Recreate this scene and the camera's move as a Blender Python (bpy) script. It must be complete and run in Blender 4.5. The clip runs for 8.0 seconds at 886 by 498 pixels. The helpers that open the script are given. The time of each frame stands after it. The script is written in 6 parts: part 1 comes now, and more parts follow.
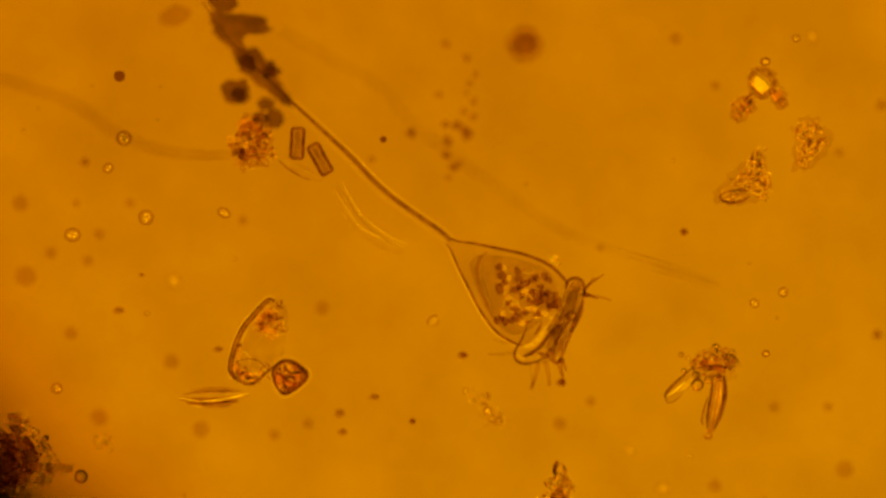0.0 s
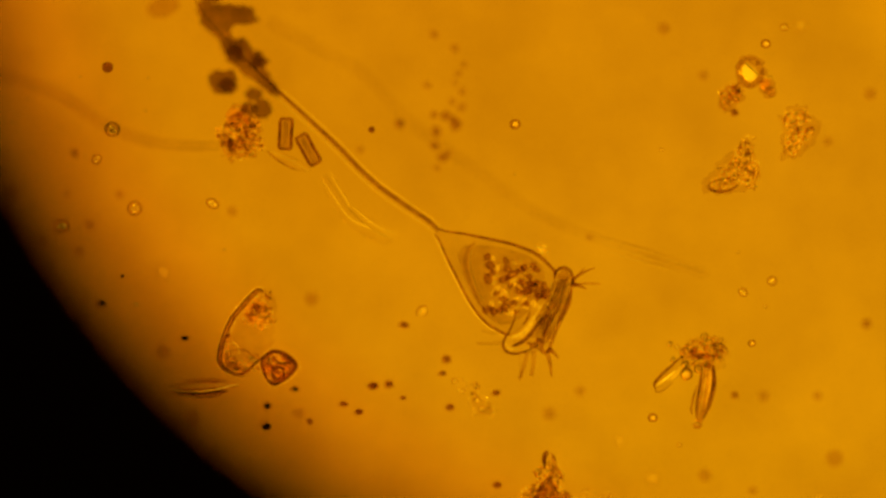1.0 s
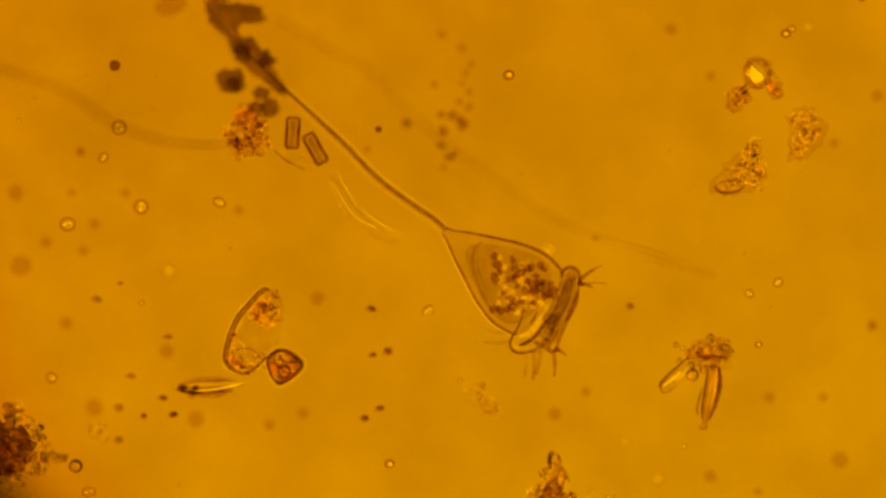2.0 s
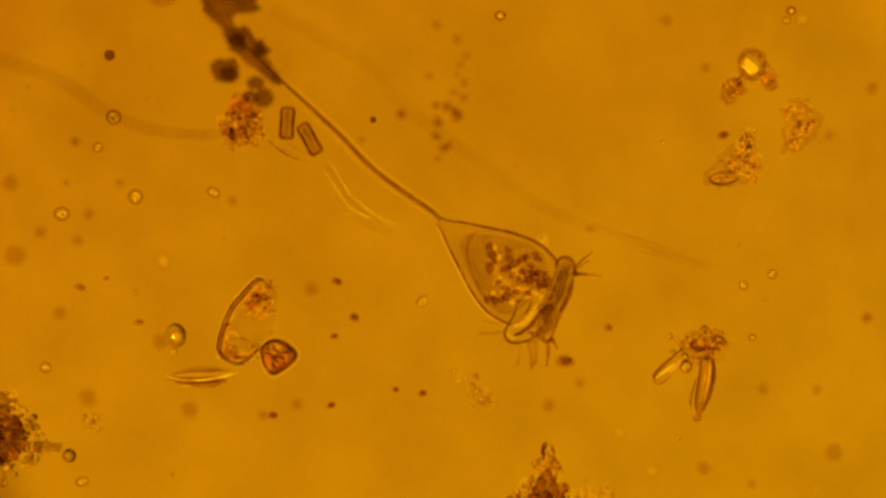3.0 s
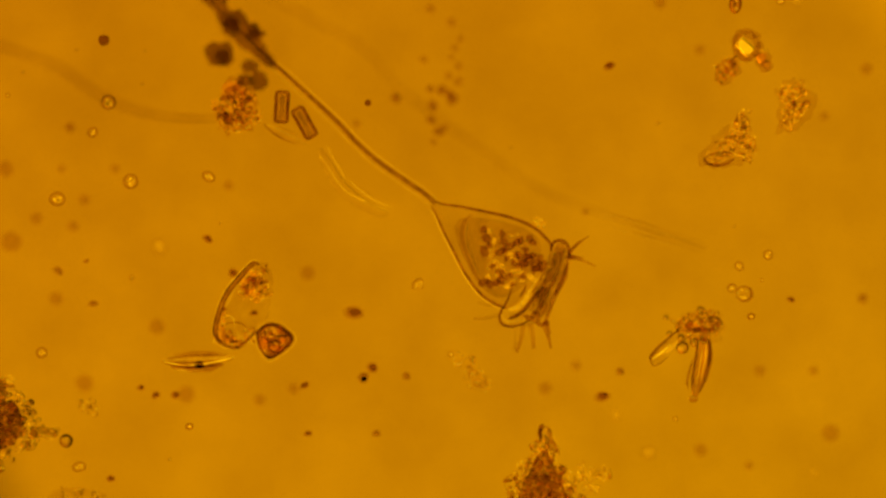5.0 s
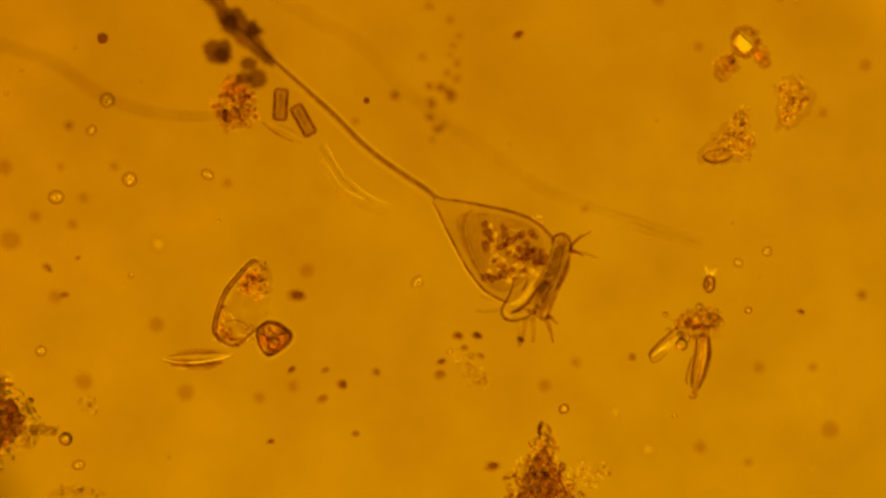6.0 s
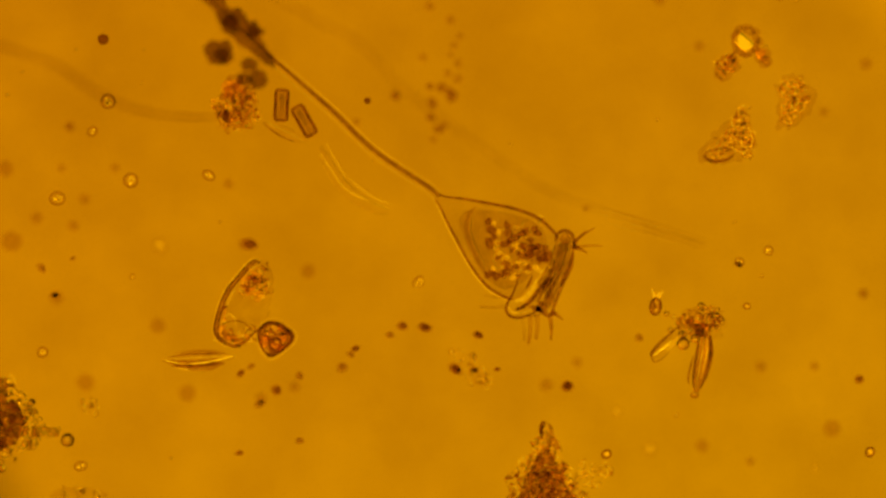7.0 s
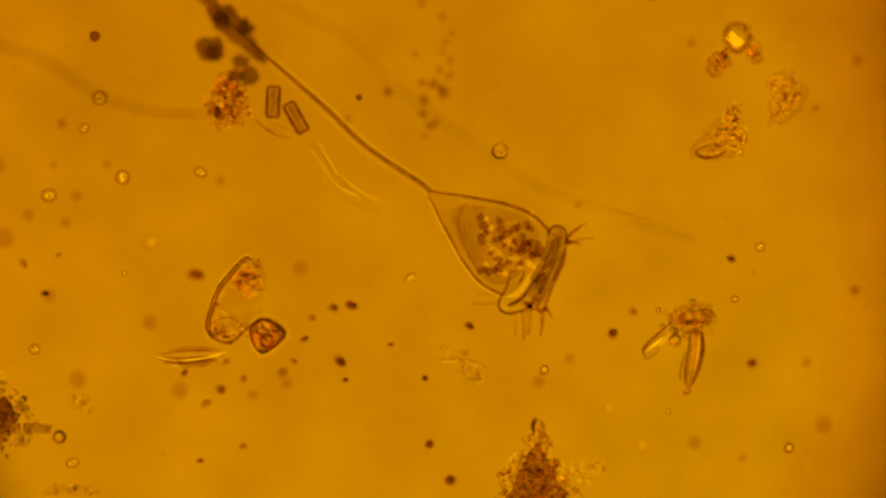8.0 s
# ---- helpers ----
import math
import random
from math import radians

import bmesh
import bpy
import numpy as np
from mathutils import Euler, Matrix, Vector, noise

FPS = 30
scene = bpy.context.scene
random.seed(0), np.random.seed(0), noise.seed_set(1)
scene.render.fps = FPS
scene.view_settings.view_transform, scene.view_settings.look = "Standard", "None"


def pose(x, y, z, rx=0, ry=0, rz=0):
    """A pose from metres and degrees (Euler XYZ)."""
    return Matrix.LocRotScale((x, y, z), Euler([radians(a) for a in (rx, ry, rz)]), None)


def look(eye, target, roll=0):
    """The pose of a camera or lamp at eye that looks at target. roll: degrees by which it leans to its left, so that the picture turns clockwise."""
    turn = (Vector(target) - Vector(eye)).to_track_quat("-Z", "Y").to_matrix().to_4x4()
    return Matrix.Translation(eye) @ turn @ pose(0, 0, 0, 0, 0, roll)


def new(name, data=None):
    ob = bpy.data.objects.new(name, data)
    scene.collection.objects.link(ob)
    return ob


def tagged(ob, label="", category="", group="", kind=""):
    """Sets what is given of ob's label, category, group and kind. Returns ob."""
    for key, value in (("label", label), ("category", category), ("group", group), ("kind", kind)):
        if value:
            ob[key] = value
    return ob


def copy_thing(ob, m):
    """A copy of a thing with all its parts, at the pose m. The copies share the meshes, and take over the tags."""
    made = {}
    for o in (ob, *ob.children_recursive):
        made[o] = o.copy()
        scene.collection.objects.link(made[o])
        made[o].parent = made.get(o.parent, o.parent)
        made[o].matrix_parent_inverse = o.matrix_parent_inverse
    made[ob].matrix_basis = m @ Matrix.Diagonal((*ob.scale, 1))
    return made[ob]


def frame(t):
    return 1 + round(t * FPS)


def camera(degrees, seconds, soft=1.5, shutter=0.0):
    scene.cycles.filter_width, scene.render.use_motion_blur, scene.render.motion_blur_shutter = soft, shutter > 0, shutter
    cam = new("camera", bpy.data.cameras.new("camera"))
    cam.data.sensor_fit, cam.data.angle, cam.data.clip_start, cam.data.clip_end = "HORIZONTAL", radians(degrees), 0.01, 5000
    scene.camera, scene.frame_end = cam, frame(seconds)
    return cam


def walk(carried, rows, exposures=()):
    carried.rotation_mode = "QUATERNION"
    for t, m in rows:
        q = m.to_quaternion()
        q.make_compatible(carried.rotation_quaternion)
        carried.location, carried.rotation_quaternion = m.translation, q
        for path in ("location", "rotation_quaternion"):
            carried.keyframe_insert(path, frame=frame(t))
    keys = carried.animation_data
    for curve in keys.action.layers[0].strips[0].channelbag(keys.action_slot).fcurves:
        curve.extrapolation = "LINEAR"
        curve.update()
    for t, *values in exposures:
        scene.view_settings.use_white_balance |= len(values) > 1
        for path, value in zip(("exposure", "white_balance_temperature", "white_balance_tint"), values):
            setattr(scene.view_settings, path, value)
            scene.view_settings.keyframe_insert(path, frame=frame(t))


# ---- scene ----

# A drop of pond water under a microscope, built 10,000 times its true size:
# 1 micrometre is 1 centimetre here. The glass slide lies at z = 0, the lens looks straight down.
U = 0.0025            # metres of the plan unit, a quarter of a micrometre
FOCUS = 0.1          # height of the plane in focus
EYE = FOCUS + 784 * U / math.tan(radians(10))

cam = camera(20.0, 8.0, soft=2.7)
cam.data.dof.use_dof = True
cam.data.dof.focus_distance = EYE - FOCUS
cam.data.dof.aperture_fstop = 0.12
CAMERA_ROWS = [
    (0.0, -0.0662, 0.1566, 0.02),
    (0.5, -0.0335, 0.1175, -0.10),
    (1.0, -0.0158, 0.1121, -0.18),
    (1.5, -0.0537, 0.1145, -0.05),
    (3.0, -0.0181, 0.0699, 0.26),
    (3.5, -0.0268, 0.0295, 0.29),
    (4.0, 0.0183, 0.0058, 0.19),
    (4.5, 0.0000, 0.0000, 0.00),
    (6.0, 0.0056, -0.0186, -0.22),
    (6.5, -0.0061, -0.0103, -0.34),
    (7.0, -0.0003, -0.0184, -0.40),
    (7.5, 0.0109, -0.0127, -0.33),
    (8.0, 0.0364, -0.0338, -0.44),
]
walk(cam, [(t, pose(x, y, EYE, 0, 0, r)) for t, x, y, r in CAMERA_ROWS],
     [(0.0, 0.02, 8500, 13), (0.5, 0.02, 8500, 15), (1.0, 0.3, 6500, 8), (1.5, 0.58, 6500, -24), (1.7, 0.42, 6500, -12), (2.2, 0.2, 6500, 2), (2.8, 0.11, 6500, 6), (3.0, 0.08, 6500, 9), (3.5, 0.09, 6500, 9), (4.5, 0.09, 6500, 6), (8.0, 0.12, 6500, 3)])

# ---- world and light ----
# dim amber glow all round, added to turn dark refracted edges brown
world = bpy.data.worlds.new("amber_surround")
world.use_nodes = True
world.node_tree.nodes["Background"].inputs[0].default_value = (1.0, 0.3, 0.003, 1)
world.node_tree.nodes["Background"].inputs[1].default_value = 0.12
scene.world = world

LAMP_Z = -25.0
# unseen spot added over the diffuser, so that scattering grains outshine the field
spot = bpy.data.lights.new("condenser_lamp", "SPOT")
spot.energy, spot.color = 60000.0, (1.0, 0.49, 0.01)
spot.spot_size, spot.spot_blend, spot.shadow_soft_size = radians(30), 0.3, 0.0
new("condenser_lamp", spot).matrix_world = look((0, 0, LAMP_Z + 0.3), (0, 0, 0))


# ---- materials ----
def nodes_of(name):
    m = bpy.data.materials.new(name)
    m.use_nodes = True
    nt = m.node_tree
    nt.nodes.clear()
    out = nt.nodes.new("ShaderNodeOutputMaterial")
    return m, nt, out


def mottled(nt, a, b, scale, detail=3.0, low=0.35, high=0.65):
    """A colour that wanders between a and b in object space."""
    co = nt.nodes.new("ShaderNodeTexCoord")
    nz = nt.nodes.new("ShaderNodeTexNoise")
    nz.inputs["Scale"].default_value, nz.inputs["Detail"].default_value = scale, detail
    nt.links.new(co.outputs["Object"], nz.inputs["Vector"])
    ramp = nt.nodes.new("ShaderNodeValToRGB")
    ramp.color_ramp.elements[0].position, ramp.color_ramp.elements[1].position = low, high
    ramp.color_ramp.elements[0].color, ramp.color_ramp.elements[1].color = (*a, 1), (*b, 1)
    nt.links.new(nz.outputs["Fac"], ramp.inputs["Fac"])
    return ramp.outputs["Color"], nz.outputs["Fac"]


def island_tint(nt, a, b):
    geo = nt.nodes.new("ShaderNodeNewGeometry")
    ramp = nt.nodes.new("ShaderNodeValToRGB")
    ramp.color_ramp.elements[0].color, ramp.color_ramp.elements[1].color = (*a, 1), (*b, 1)
    nt.links.new(geo.outputs["Random Per Island"], ramp.inputs["Fac"])
    return ramp.outputs["Color"]


def clear_matter(name, a, b, ior, rough=0.0, scale=12.0, bump=0.0, scatter=0.0, scatter_colour=(0.9, 0.8, 0.5), islands=False, clear=0.0):
    """Living or mineral matter that light goes through: bent by ior, tinted, partly scattered."""
    m, nt, out = nodes_of(name)
    colour, fac = mottled(nt, a, b, scale)
    if islands:
        colour = island_tint(nt, a, b)
    re = nt.nodes.new("ShaderNodeBsdfRefraction")
    re.inputs["IOR"].default_value, re.inputs["Roughness"].default_value = ior, rough
    nt.links.new(colour, re.inputs["Color"])
    shader = re.outputs[0]
    if bump:
        bp = nt.nodes.new("ShaderNodeBump")
        bp.inputs["Strength"].default_value, bp.inputs["Distance"].default_value = bump, 0.02
        nt.links.new(fac, bp.inputs["Height"])
        nt.links.new(bp.outputs[0], re.inputs["Normal"])
    if scatter:
        tr = nt.nodes.new("ShaderNodeBsdfTranslucent")
        tr.inputs["Color"].default_value = (*scatter_colour, 1)
        mix = nt.nodes.new("ShaderNodeMixShader")
        mix.inputs["Fac"].default_value = scatter
        nt.links.new(shader, mix.inputs[1])
        nt.links.new(tr.outputs[0], mix.inputs[2])
        shader = mix.outputs[0]
    if clear:
        # thin matter: part of the light goes straight through, only dyed
        tp = nt.nodes.new("ShaderNodeBsdfTransparent")
        nt.links.new(colour, tp.inputs["Color"])
        mix = nt.nodes.new("ShaderNodeMixShader")
        mix.inputs["Fac"].default_value = clear
        nt.links.new(shader, mix.inputs[1])
        nt.links.new(tp.outputs[0], mix.inputs[2])
        shader = mix.outputs[0]
    nt.links.new(shader, out.inputs["Surface"])
    return m


def stained_matter(name, a, b, scale=10.0, diffuse=0.1, islands=False, watery=False):
    """Thin dark matter that absorbs light without bending it; watery matter has the index of the water round it."""
    m, nt, out = nodes_of(name)
    colour, fac = mottled(nt, a, b, scale)
    if islands:
        colour = island_tint(nt, a, b)
    tp = nt.nodes.new("ShaderNodeBsdfRefraction" if watery else "ShaderNodeBsdfTransparent")
    if watery:
        tp.inputs["IOR"].default_value, tp.inputs["Roughness"].default_value = 1.0, 0.0
    nt.links.new(colour, tp.inputs["Color"])
    df = nt.nodes.new("ShaderNodeBsdfDiffuse")
    df.inputs["Color"].default_value = (0.12, 0.07, 0.03, 1)
    mix = nt.nodes.new("ShaderNodeMixShader")
    mix.inputs["Fac"].default_value = diffuse
    nt.links.new(tp.outputs[0], mix.inputs[1])
    nt.links.new(df.outputs[0], mix.inputs[2])
    nt.links.new(mix.outputs[0], out.inputs["Surface"])
    return m


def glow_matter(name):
    """The amber ground glass of the illuminator: nearly even in view, with a brighter side added out of view."""
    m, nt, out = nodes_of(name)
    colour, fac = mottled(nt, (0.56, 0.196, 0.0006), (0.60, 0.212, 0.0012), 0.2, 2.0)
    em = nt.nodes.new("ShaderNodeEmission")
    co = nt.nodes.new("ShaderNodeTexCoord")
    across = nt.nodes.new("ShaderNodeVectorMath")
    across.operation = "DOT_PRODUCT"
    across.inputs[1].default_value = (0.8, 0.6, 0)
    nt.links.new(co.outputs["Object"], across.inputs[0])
    # the added side rises fourfold, so that facets tilted to it look bright
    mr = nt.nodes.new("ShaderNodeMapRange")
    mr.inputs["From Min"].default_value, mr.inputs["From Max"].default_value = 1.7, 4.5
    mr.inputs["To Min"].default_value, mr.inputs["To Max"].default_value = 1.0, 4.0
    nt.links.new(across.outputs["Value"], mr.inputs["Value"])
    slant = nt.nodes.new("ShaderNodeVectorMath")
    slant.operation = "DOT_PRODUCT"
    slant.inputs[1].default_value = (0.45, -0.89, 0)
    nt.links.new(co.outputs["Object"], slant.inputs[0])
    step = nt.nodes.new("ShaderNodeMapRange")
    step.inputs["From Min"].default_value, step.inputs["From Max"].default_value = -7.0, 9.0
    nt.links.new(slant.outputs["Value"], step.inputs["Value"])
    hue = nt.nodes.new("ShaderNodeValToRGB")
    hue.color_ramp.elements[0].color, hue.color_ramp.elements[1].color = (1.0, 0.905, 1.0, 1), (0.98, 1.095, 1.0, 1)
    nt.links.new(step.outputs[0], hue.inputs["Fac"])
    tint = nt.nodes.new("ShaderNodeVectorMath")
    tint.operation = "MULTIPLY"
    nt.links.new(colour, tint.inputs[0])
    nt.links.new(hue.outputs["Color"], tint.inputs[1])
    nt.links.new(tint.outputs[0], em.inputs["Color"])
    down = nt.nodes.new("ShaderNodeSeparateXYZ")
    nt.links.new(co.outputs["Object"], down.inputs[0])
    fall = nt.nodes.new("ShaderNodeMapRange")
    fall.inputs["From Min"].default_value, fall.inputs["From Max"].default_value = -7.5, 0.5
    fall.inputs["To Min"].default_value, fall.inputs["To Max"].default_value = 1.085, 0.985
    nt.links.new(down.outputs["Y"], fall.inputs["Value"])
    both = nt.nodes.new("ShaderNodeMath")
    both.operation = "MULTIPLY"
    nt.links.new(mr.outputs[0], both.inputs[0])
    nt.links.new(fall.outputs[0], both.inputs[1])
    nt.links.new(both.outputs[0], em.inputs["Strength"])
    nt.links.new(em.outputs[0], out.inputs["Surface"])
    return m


def plain_matter(name, colour, rough=0.6, metal=0.0, scale=6.0, gloss=0.5):
    m, nt, out = nodes_of(name)
    col, fac = mottled(nt, [c * 0.8 for c in colour], [min(1, c * 1.15) for c in colour], scale)
    bs = nt.nodes.new("ShaderNodeBsdfPrincipled")
    bs.inputs["Roughness"].default_value, bs.inputs["Metallic"].default_value = rough, metal
    bs.inputs["Specular IOR Level"].default_value = gloss
    nt.links.new(col, bs.inputs["Base Color"])
    nt.links.new(bs.outputs[0], out.inputs["Surface"])
    return m


def slide_matter(name):
    """Clean glass in water: clear, with a faint random mottle."""
    m, nt, out = nodes_of(name)
    colour, fac = mottled(nt, (0.915, 0.895, 0.875), (1.0, 1.0, 1.0), 2.4, 6.0)
    tp = nt.nodes.new("ShaderNodeBsdfTransparent")
    nt.links.new(colour, tp.inputs["Color"])
    gl = nt.nodes.new("ShaderNodeBsdfGlossy")
    gl.inputs["Roughness"].default_value = 0.1
    mix = nt.nodes.new("ShaderNodeMixShader")
    mix.inputs["Fac"].default_value = 0.004
    nt.links.new(tp.outputs[0], mix.inputs[1])
    nt.links.new(gl.outputs[0], mix.inputs[2])
    nt.links.new(mix.outputs[0], out.inputs["Surface"])
    return m


M_YOLK = clear_matter("yolk_drop", (0.94, 0.86, 0.66), (1, 0.96, 0.86), 1.16, 0.0, islands=True, scatter=0.24, scatter_colour=(1, 0.88, 0.25), clear=0.3)
M_MOUTH = stained_matter("mouth_plasm", (0.8, 0.74, 0.63), (0.91, 0.87, 0.79), 22, 0.0, watery=True)
M_RIM = clear_matter("rimmed_skin", (0.9, 0.82, 0.66), (0.97, 0.93, 0.85), 1.2, 0.0, scale=20, clear=0.3)
M_HAZE = stained_matter("thin_brown", (0.86, 0.77, 0.62), (0.94, 0.88, 0.78), 12, 0.0)
M_COAT = stained_matter("mucus_coat", (0.86, 0.78, 0.64), (0.95, 0.9, 0.82), 14, 0.0)
M_MIST = stained_matter("soft_margin", (0.92, 0.87, 0.79), (0.96, 0.93, 0.88), 12, 0.0)
M_GRIT = stained_matter("grit_brown", (0.68, 0.53, 0.38), (0.82, 0.69, 0.54), 24, 0.0, watery=True)
M_SPECKCORE = stained_matter("dark_grit", (0.54, 0.39, 0.26), (0.72, 0.57, 0.42), 24, 0.0, watery=True)
M_EMBER = clear_matter("glowing_oil", (1.0, 0.86, 0.6), (1.0, 0.93, 0.74), 1.05, 0.0, scale=20, scatter=0.34, scatter_colour=(1, 0.66, 0.1), clear=0.3)
M_NUGGET = clear_matter("orange_nugget", (0.98, 0.84, 0.58), (1.0, 0.93, 0.74), 1.04, 0.0, scale=18, scatter=0.24, scatter_colour=(1, 0.8, 0.22), clear=0.35)
M_HAZE2 = stained_matter("mid_brown", (0.76, 0.63, 0.46), (0.87, 0.77, 0.62), 12, 0.0)
M_FOLD = stained_matter("brown_fold", (0.76, 0.64, 0.48), (0.9, 0.81, 0.68), 24, 0.0)
M_ENDO = stained_matter("endoplasm", (0.87, 0.82, 0.72), (0.96, 0.93, 0.88), 16, 0.0, watery=True)
M_VEIL = stained_matter("thin_veil", (0.91, 0.87, 0.78), (0.985, 0.975, 0.955), 14, 0.0)
M_CURL = clear_matter("pale_curl", (0.98, 0.92, 0.76), (1, 0.98, 0.9), 1.12, 0.0, islands=True, scatter=0.36, scatter_colour=(1, 0.96, 0.42), clear=0.35)
M_CURLDARK = stained_matter("dark_curl", (0.7, 0.56, 0.38), (0.9, 0.81, 0.66), 24, 0.0, islands=True, watery=True)
M_GRAINCLEAR = clear_matter("clear_granule", (0.93, 0.86, 0.72), (0.99, 0.95, 0.86), 1.075, 0.0, islands=True, scatter=0.08, scatter_colour=(1, 0.9, 0.3), clear=0.3)
M_PALESTRAND = clear_matter("pale_plasm", (0.98, 0.94, 0.8), (1, 0.99, 0.94), 1.04, 0.0, islands=True, scatter=0.3, scatter_colour=(1, 0.94, 0.36), clear=0.35)
M_STRAND = stained_matter("brown_strand", (0.8, 0.68, 0.5), (0.93, 0.86, 0.74), 20, 0.0, islands=True, watery=True)
M_SILT = stained_matter("brown_silt", (0.5, 0.4, 0.26), (0.74, 0.64, 0.48), 7, 0.0)
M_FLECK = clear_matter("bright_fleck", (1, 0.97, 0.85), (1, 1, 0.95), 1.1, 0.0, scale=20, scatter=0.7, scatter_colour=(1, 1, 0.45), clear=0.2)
M_KERNEL = clear_matter("pale_kernel", (1, 0.97, 0.86), (1, 1, 0.95), 1.08, 0.0, scale=3, scatter=0.42, scatter_colour=(1, 0.94, 0.35), clear=0.3)
M_DISC = clear_matter("pale_disc", (1, 0.98, 0.9), (1, 1, 0.97), 1.02, 0.0, scale=3, scatter=0.2, scatter_colour=(1, 0.95, 0.4), clear=0.5)
# for bright fringes of light, built as thin scattering tubes
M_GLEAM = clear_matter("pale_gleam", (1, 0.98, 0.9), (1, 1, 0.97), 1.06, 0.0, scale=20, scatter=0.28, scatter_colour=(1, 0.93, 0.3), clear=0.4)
# reddish penumbra at the edge of the field, put into a tint
M_PENUMBRA = stained_matter("penumbra_tint", (0.93, 0.8, 0.95), (0.95, 0.83, 0.97), 3, 0.0)
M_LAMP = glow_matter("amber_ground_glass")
M_SLIDE = slide_matter("slide_glass")
M_BLACK = plain_matter("black_anodised_metal", (0.004, 0.0035, 0.003), 0.9, gloss=0.02)
M_METAL = plain_matter("dull_metal", (0.3, 0.28, 0.26), 0.5, 0.8)
M_CELL = clear_matter("cell_body", (0.91, 0.88, 0.82), (0.97, 0.95, 0.91), 1.035, scale=9)
M_LIP = clear_matter("cell_lip", (0.92, 0.9, 0.86), (0.98, 0.97, 0.94), 1.035, scale=18, bump=0.5, clear=0.45)
M_STALK = clear_matter("stalk_sheath", (0.88, 0.85, 0.78), (0.95, 0.93, 0.88), 1.1, scale=10, clear=0.58)
M_GRANULE = stained_matter("food_granule", (0.58, 0.44, 0.29), (0.88, 0.77, 0.62), 14, 0.0, islands=True, watery=True)
M_UMBER = clear_matter("umber_grain", (0.84, 0.68, 0.46), (0.95, 0.84, 0.64), 1.1, 0.0, islands=True, clear=0.5)
M_CORE = stained_matter("packed_core", (0.6, 0.47, 0.3), (0.88, 0.73, 0.5), 18, 0.03)
M_GIRDLE = stained_matter("girdle_brown", (0.52, 0.37, 0.23), (0.68, 0.53, 0.37), 20, 0.01)
M_SOFT = clear_matter("soft_fold", (1, 0.98, 0.9), (1, 1, 1), 1.05, 0.0, scale=20, scatter=0.07, scatter_colour=(1, 0.95, 0.3))
M_GLOWING = clear_matter("orange_detritus", (0.92, 0.78, 0.52), (1.0, 0.95, 0.82), 1.12, 0.0, islands=True, scatter=0.22, scatter_colour=(1, 0.85, 0.26), clear=0.3)
M_BEADSKIN = stained_matter("bead_skin", (0.85, 0.78, 0.66), (0.93, 0.88, 0.78), 20, 0.0)
M_DARKLINE = stained_matter("dark_fold", (0.64, 0.5, 0.34), (0.82, 0.7, 0.54), 20, 0.01)
M_GOLD = clear_matter("golden_detritus", (0.93, 0.79, 0.53), (1.0, 0.95, 0.84), 1.2, 0.0, islands=True, scatter=0.26, scatter_colour=(1, 0.93, 0.32), clear=0.3)
M_BROWN = clear_matter("brown_detritus", (0.9, 0.76, 0.52), (1.0, 0.94, 0.82), 1.18, 0.0, islands=True, scatter=0.09, scatter_colour=(1, 0.85, 0.25), clear=0.25)
M_ORANGE = clear_matter("orange_pigment", (0.97, 0.76, 0.4), (1.0, 0.87, 0.6), 1.08, 0.0, scale=20, scatter=0.14, scatter_colour=(1, 0.75, 0.12))
M_DARK = stained_matter("dark_humus", (0.68, 0.57, 0.42), (0.86, 0.76, 0.62), 14, 0.02, islands=True)
M_SPECK = stained_matter("dark_speck", (0.55, 0.39, 0.25), (0.72, 0.56, 0.41), 30, 0.02)
M_FAINT = stained_matter("faint_slime", (0.86, 0.83, 0.76), (0.95, 0.93, 0.9), 8, 0.0)
M_FAINT2 = stained_matter("faint_thread", (0.97, 0.96, 0.93), (0.99, 0.985, 0.975), 5, 0.0)
M_FRUSTULE = clear_matter("silica_shell", (0.93, 0.9, 0.84), (1, 0.99, 0.97), 1.055, scale=15, clear=0.3)
M_SHELL = clear_matter("brown_shell", (0.78, 0.69, 0.54), (0.92, 0.85, 0.72), 1.1, 0.0, scale=26, bump=0.3, clear=0.35)
M_CRYSTAL = clear_matter("bright_crystal", (1, 1, 0.97), (1, 1, 1), 1.1, 0.0, scale=16, scatter=0.3, scatter_colour=(1, 0.98, 0.4))
M_BEAD = clear_matter("clear_bead", (0.95, 0.88, 0.74), (1, 0.97, 0.9), 1.14, 0.0, scale=20, scatter=0.1, scatter_colour=(1, 0.9, 0.3), clear=0.4)


# ---- building helpers ----
def at(px, py, z=FOCUS):
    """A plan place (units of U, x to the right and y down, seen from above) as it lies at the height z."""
    k = U * (EYE - z) / (EYE - FOCUS)
    return Vector(((px - 784) * k, (441 - py) * k, z))


def mesh_of(name, verts, faces, smooth=True):
    me = bpy.data.meshes.new(name)
    me.from_pydata([tuple(v) for v in verts], [], faces)
    me.validate()
    if smooth:
        me.polygons.foreach_set("use_smooth", [True] * len(me.polygons))
    me.update()
    return me


def part(name, me, material, parent=None, label="", kind=""):
    ob = new(name, me)
    if not me.materials:
        me.materials.append(material)
    ob.parent = parent
    return tagged(ob, label=label, kind=kind)


def thing(name, where, label, category, group="", kind=""):
    root = new(name)
    root.empty_display_size = 0.02
    root.matrix_world = Matrix.Translation(where)
    return tagged(root, label, category, group, kind)


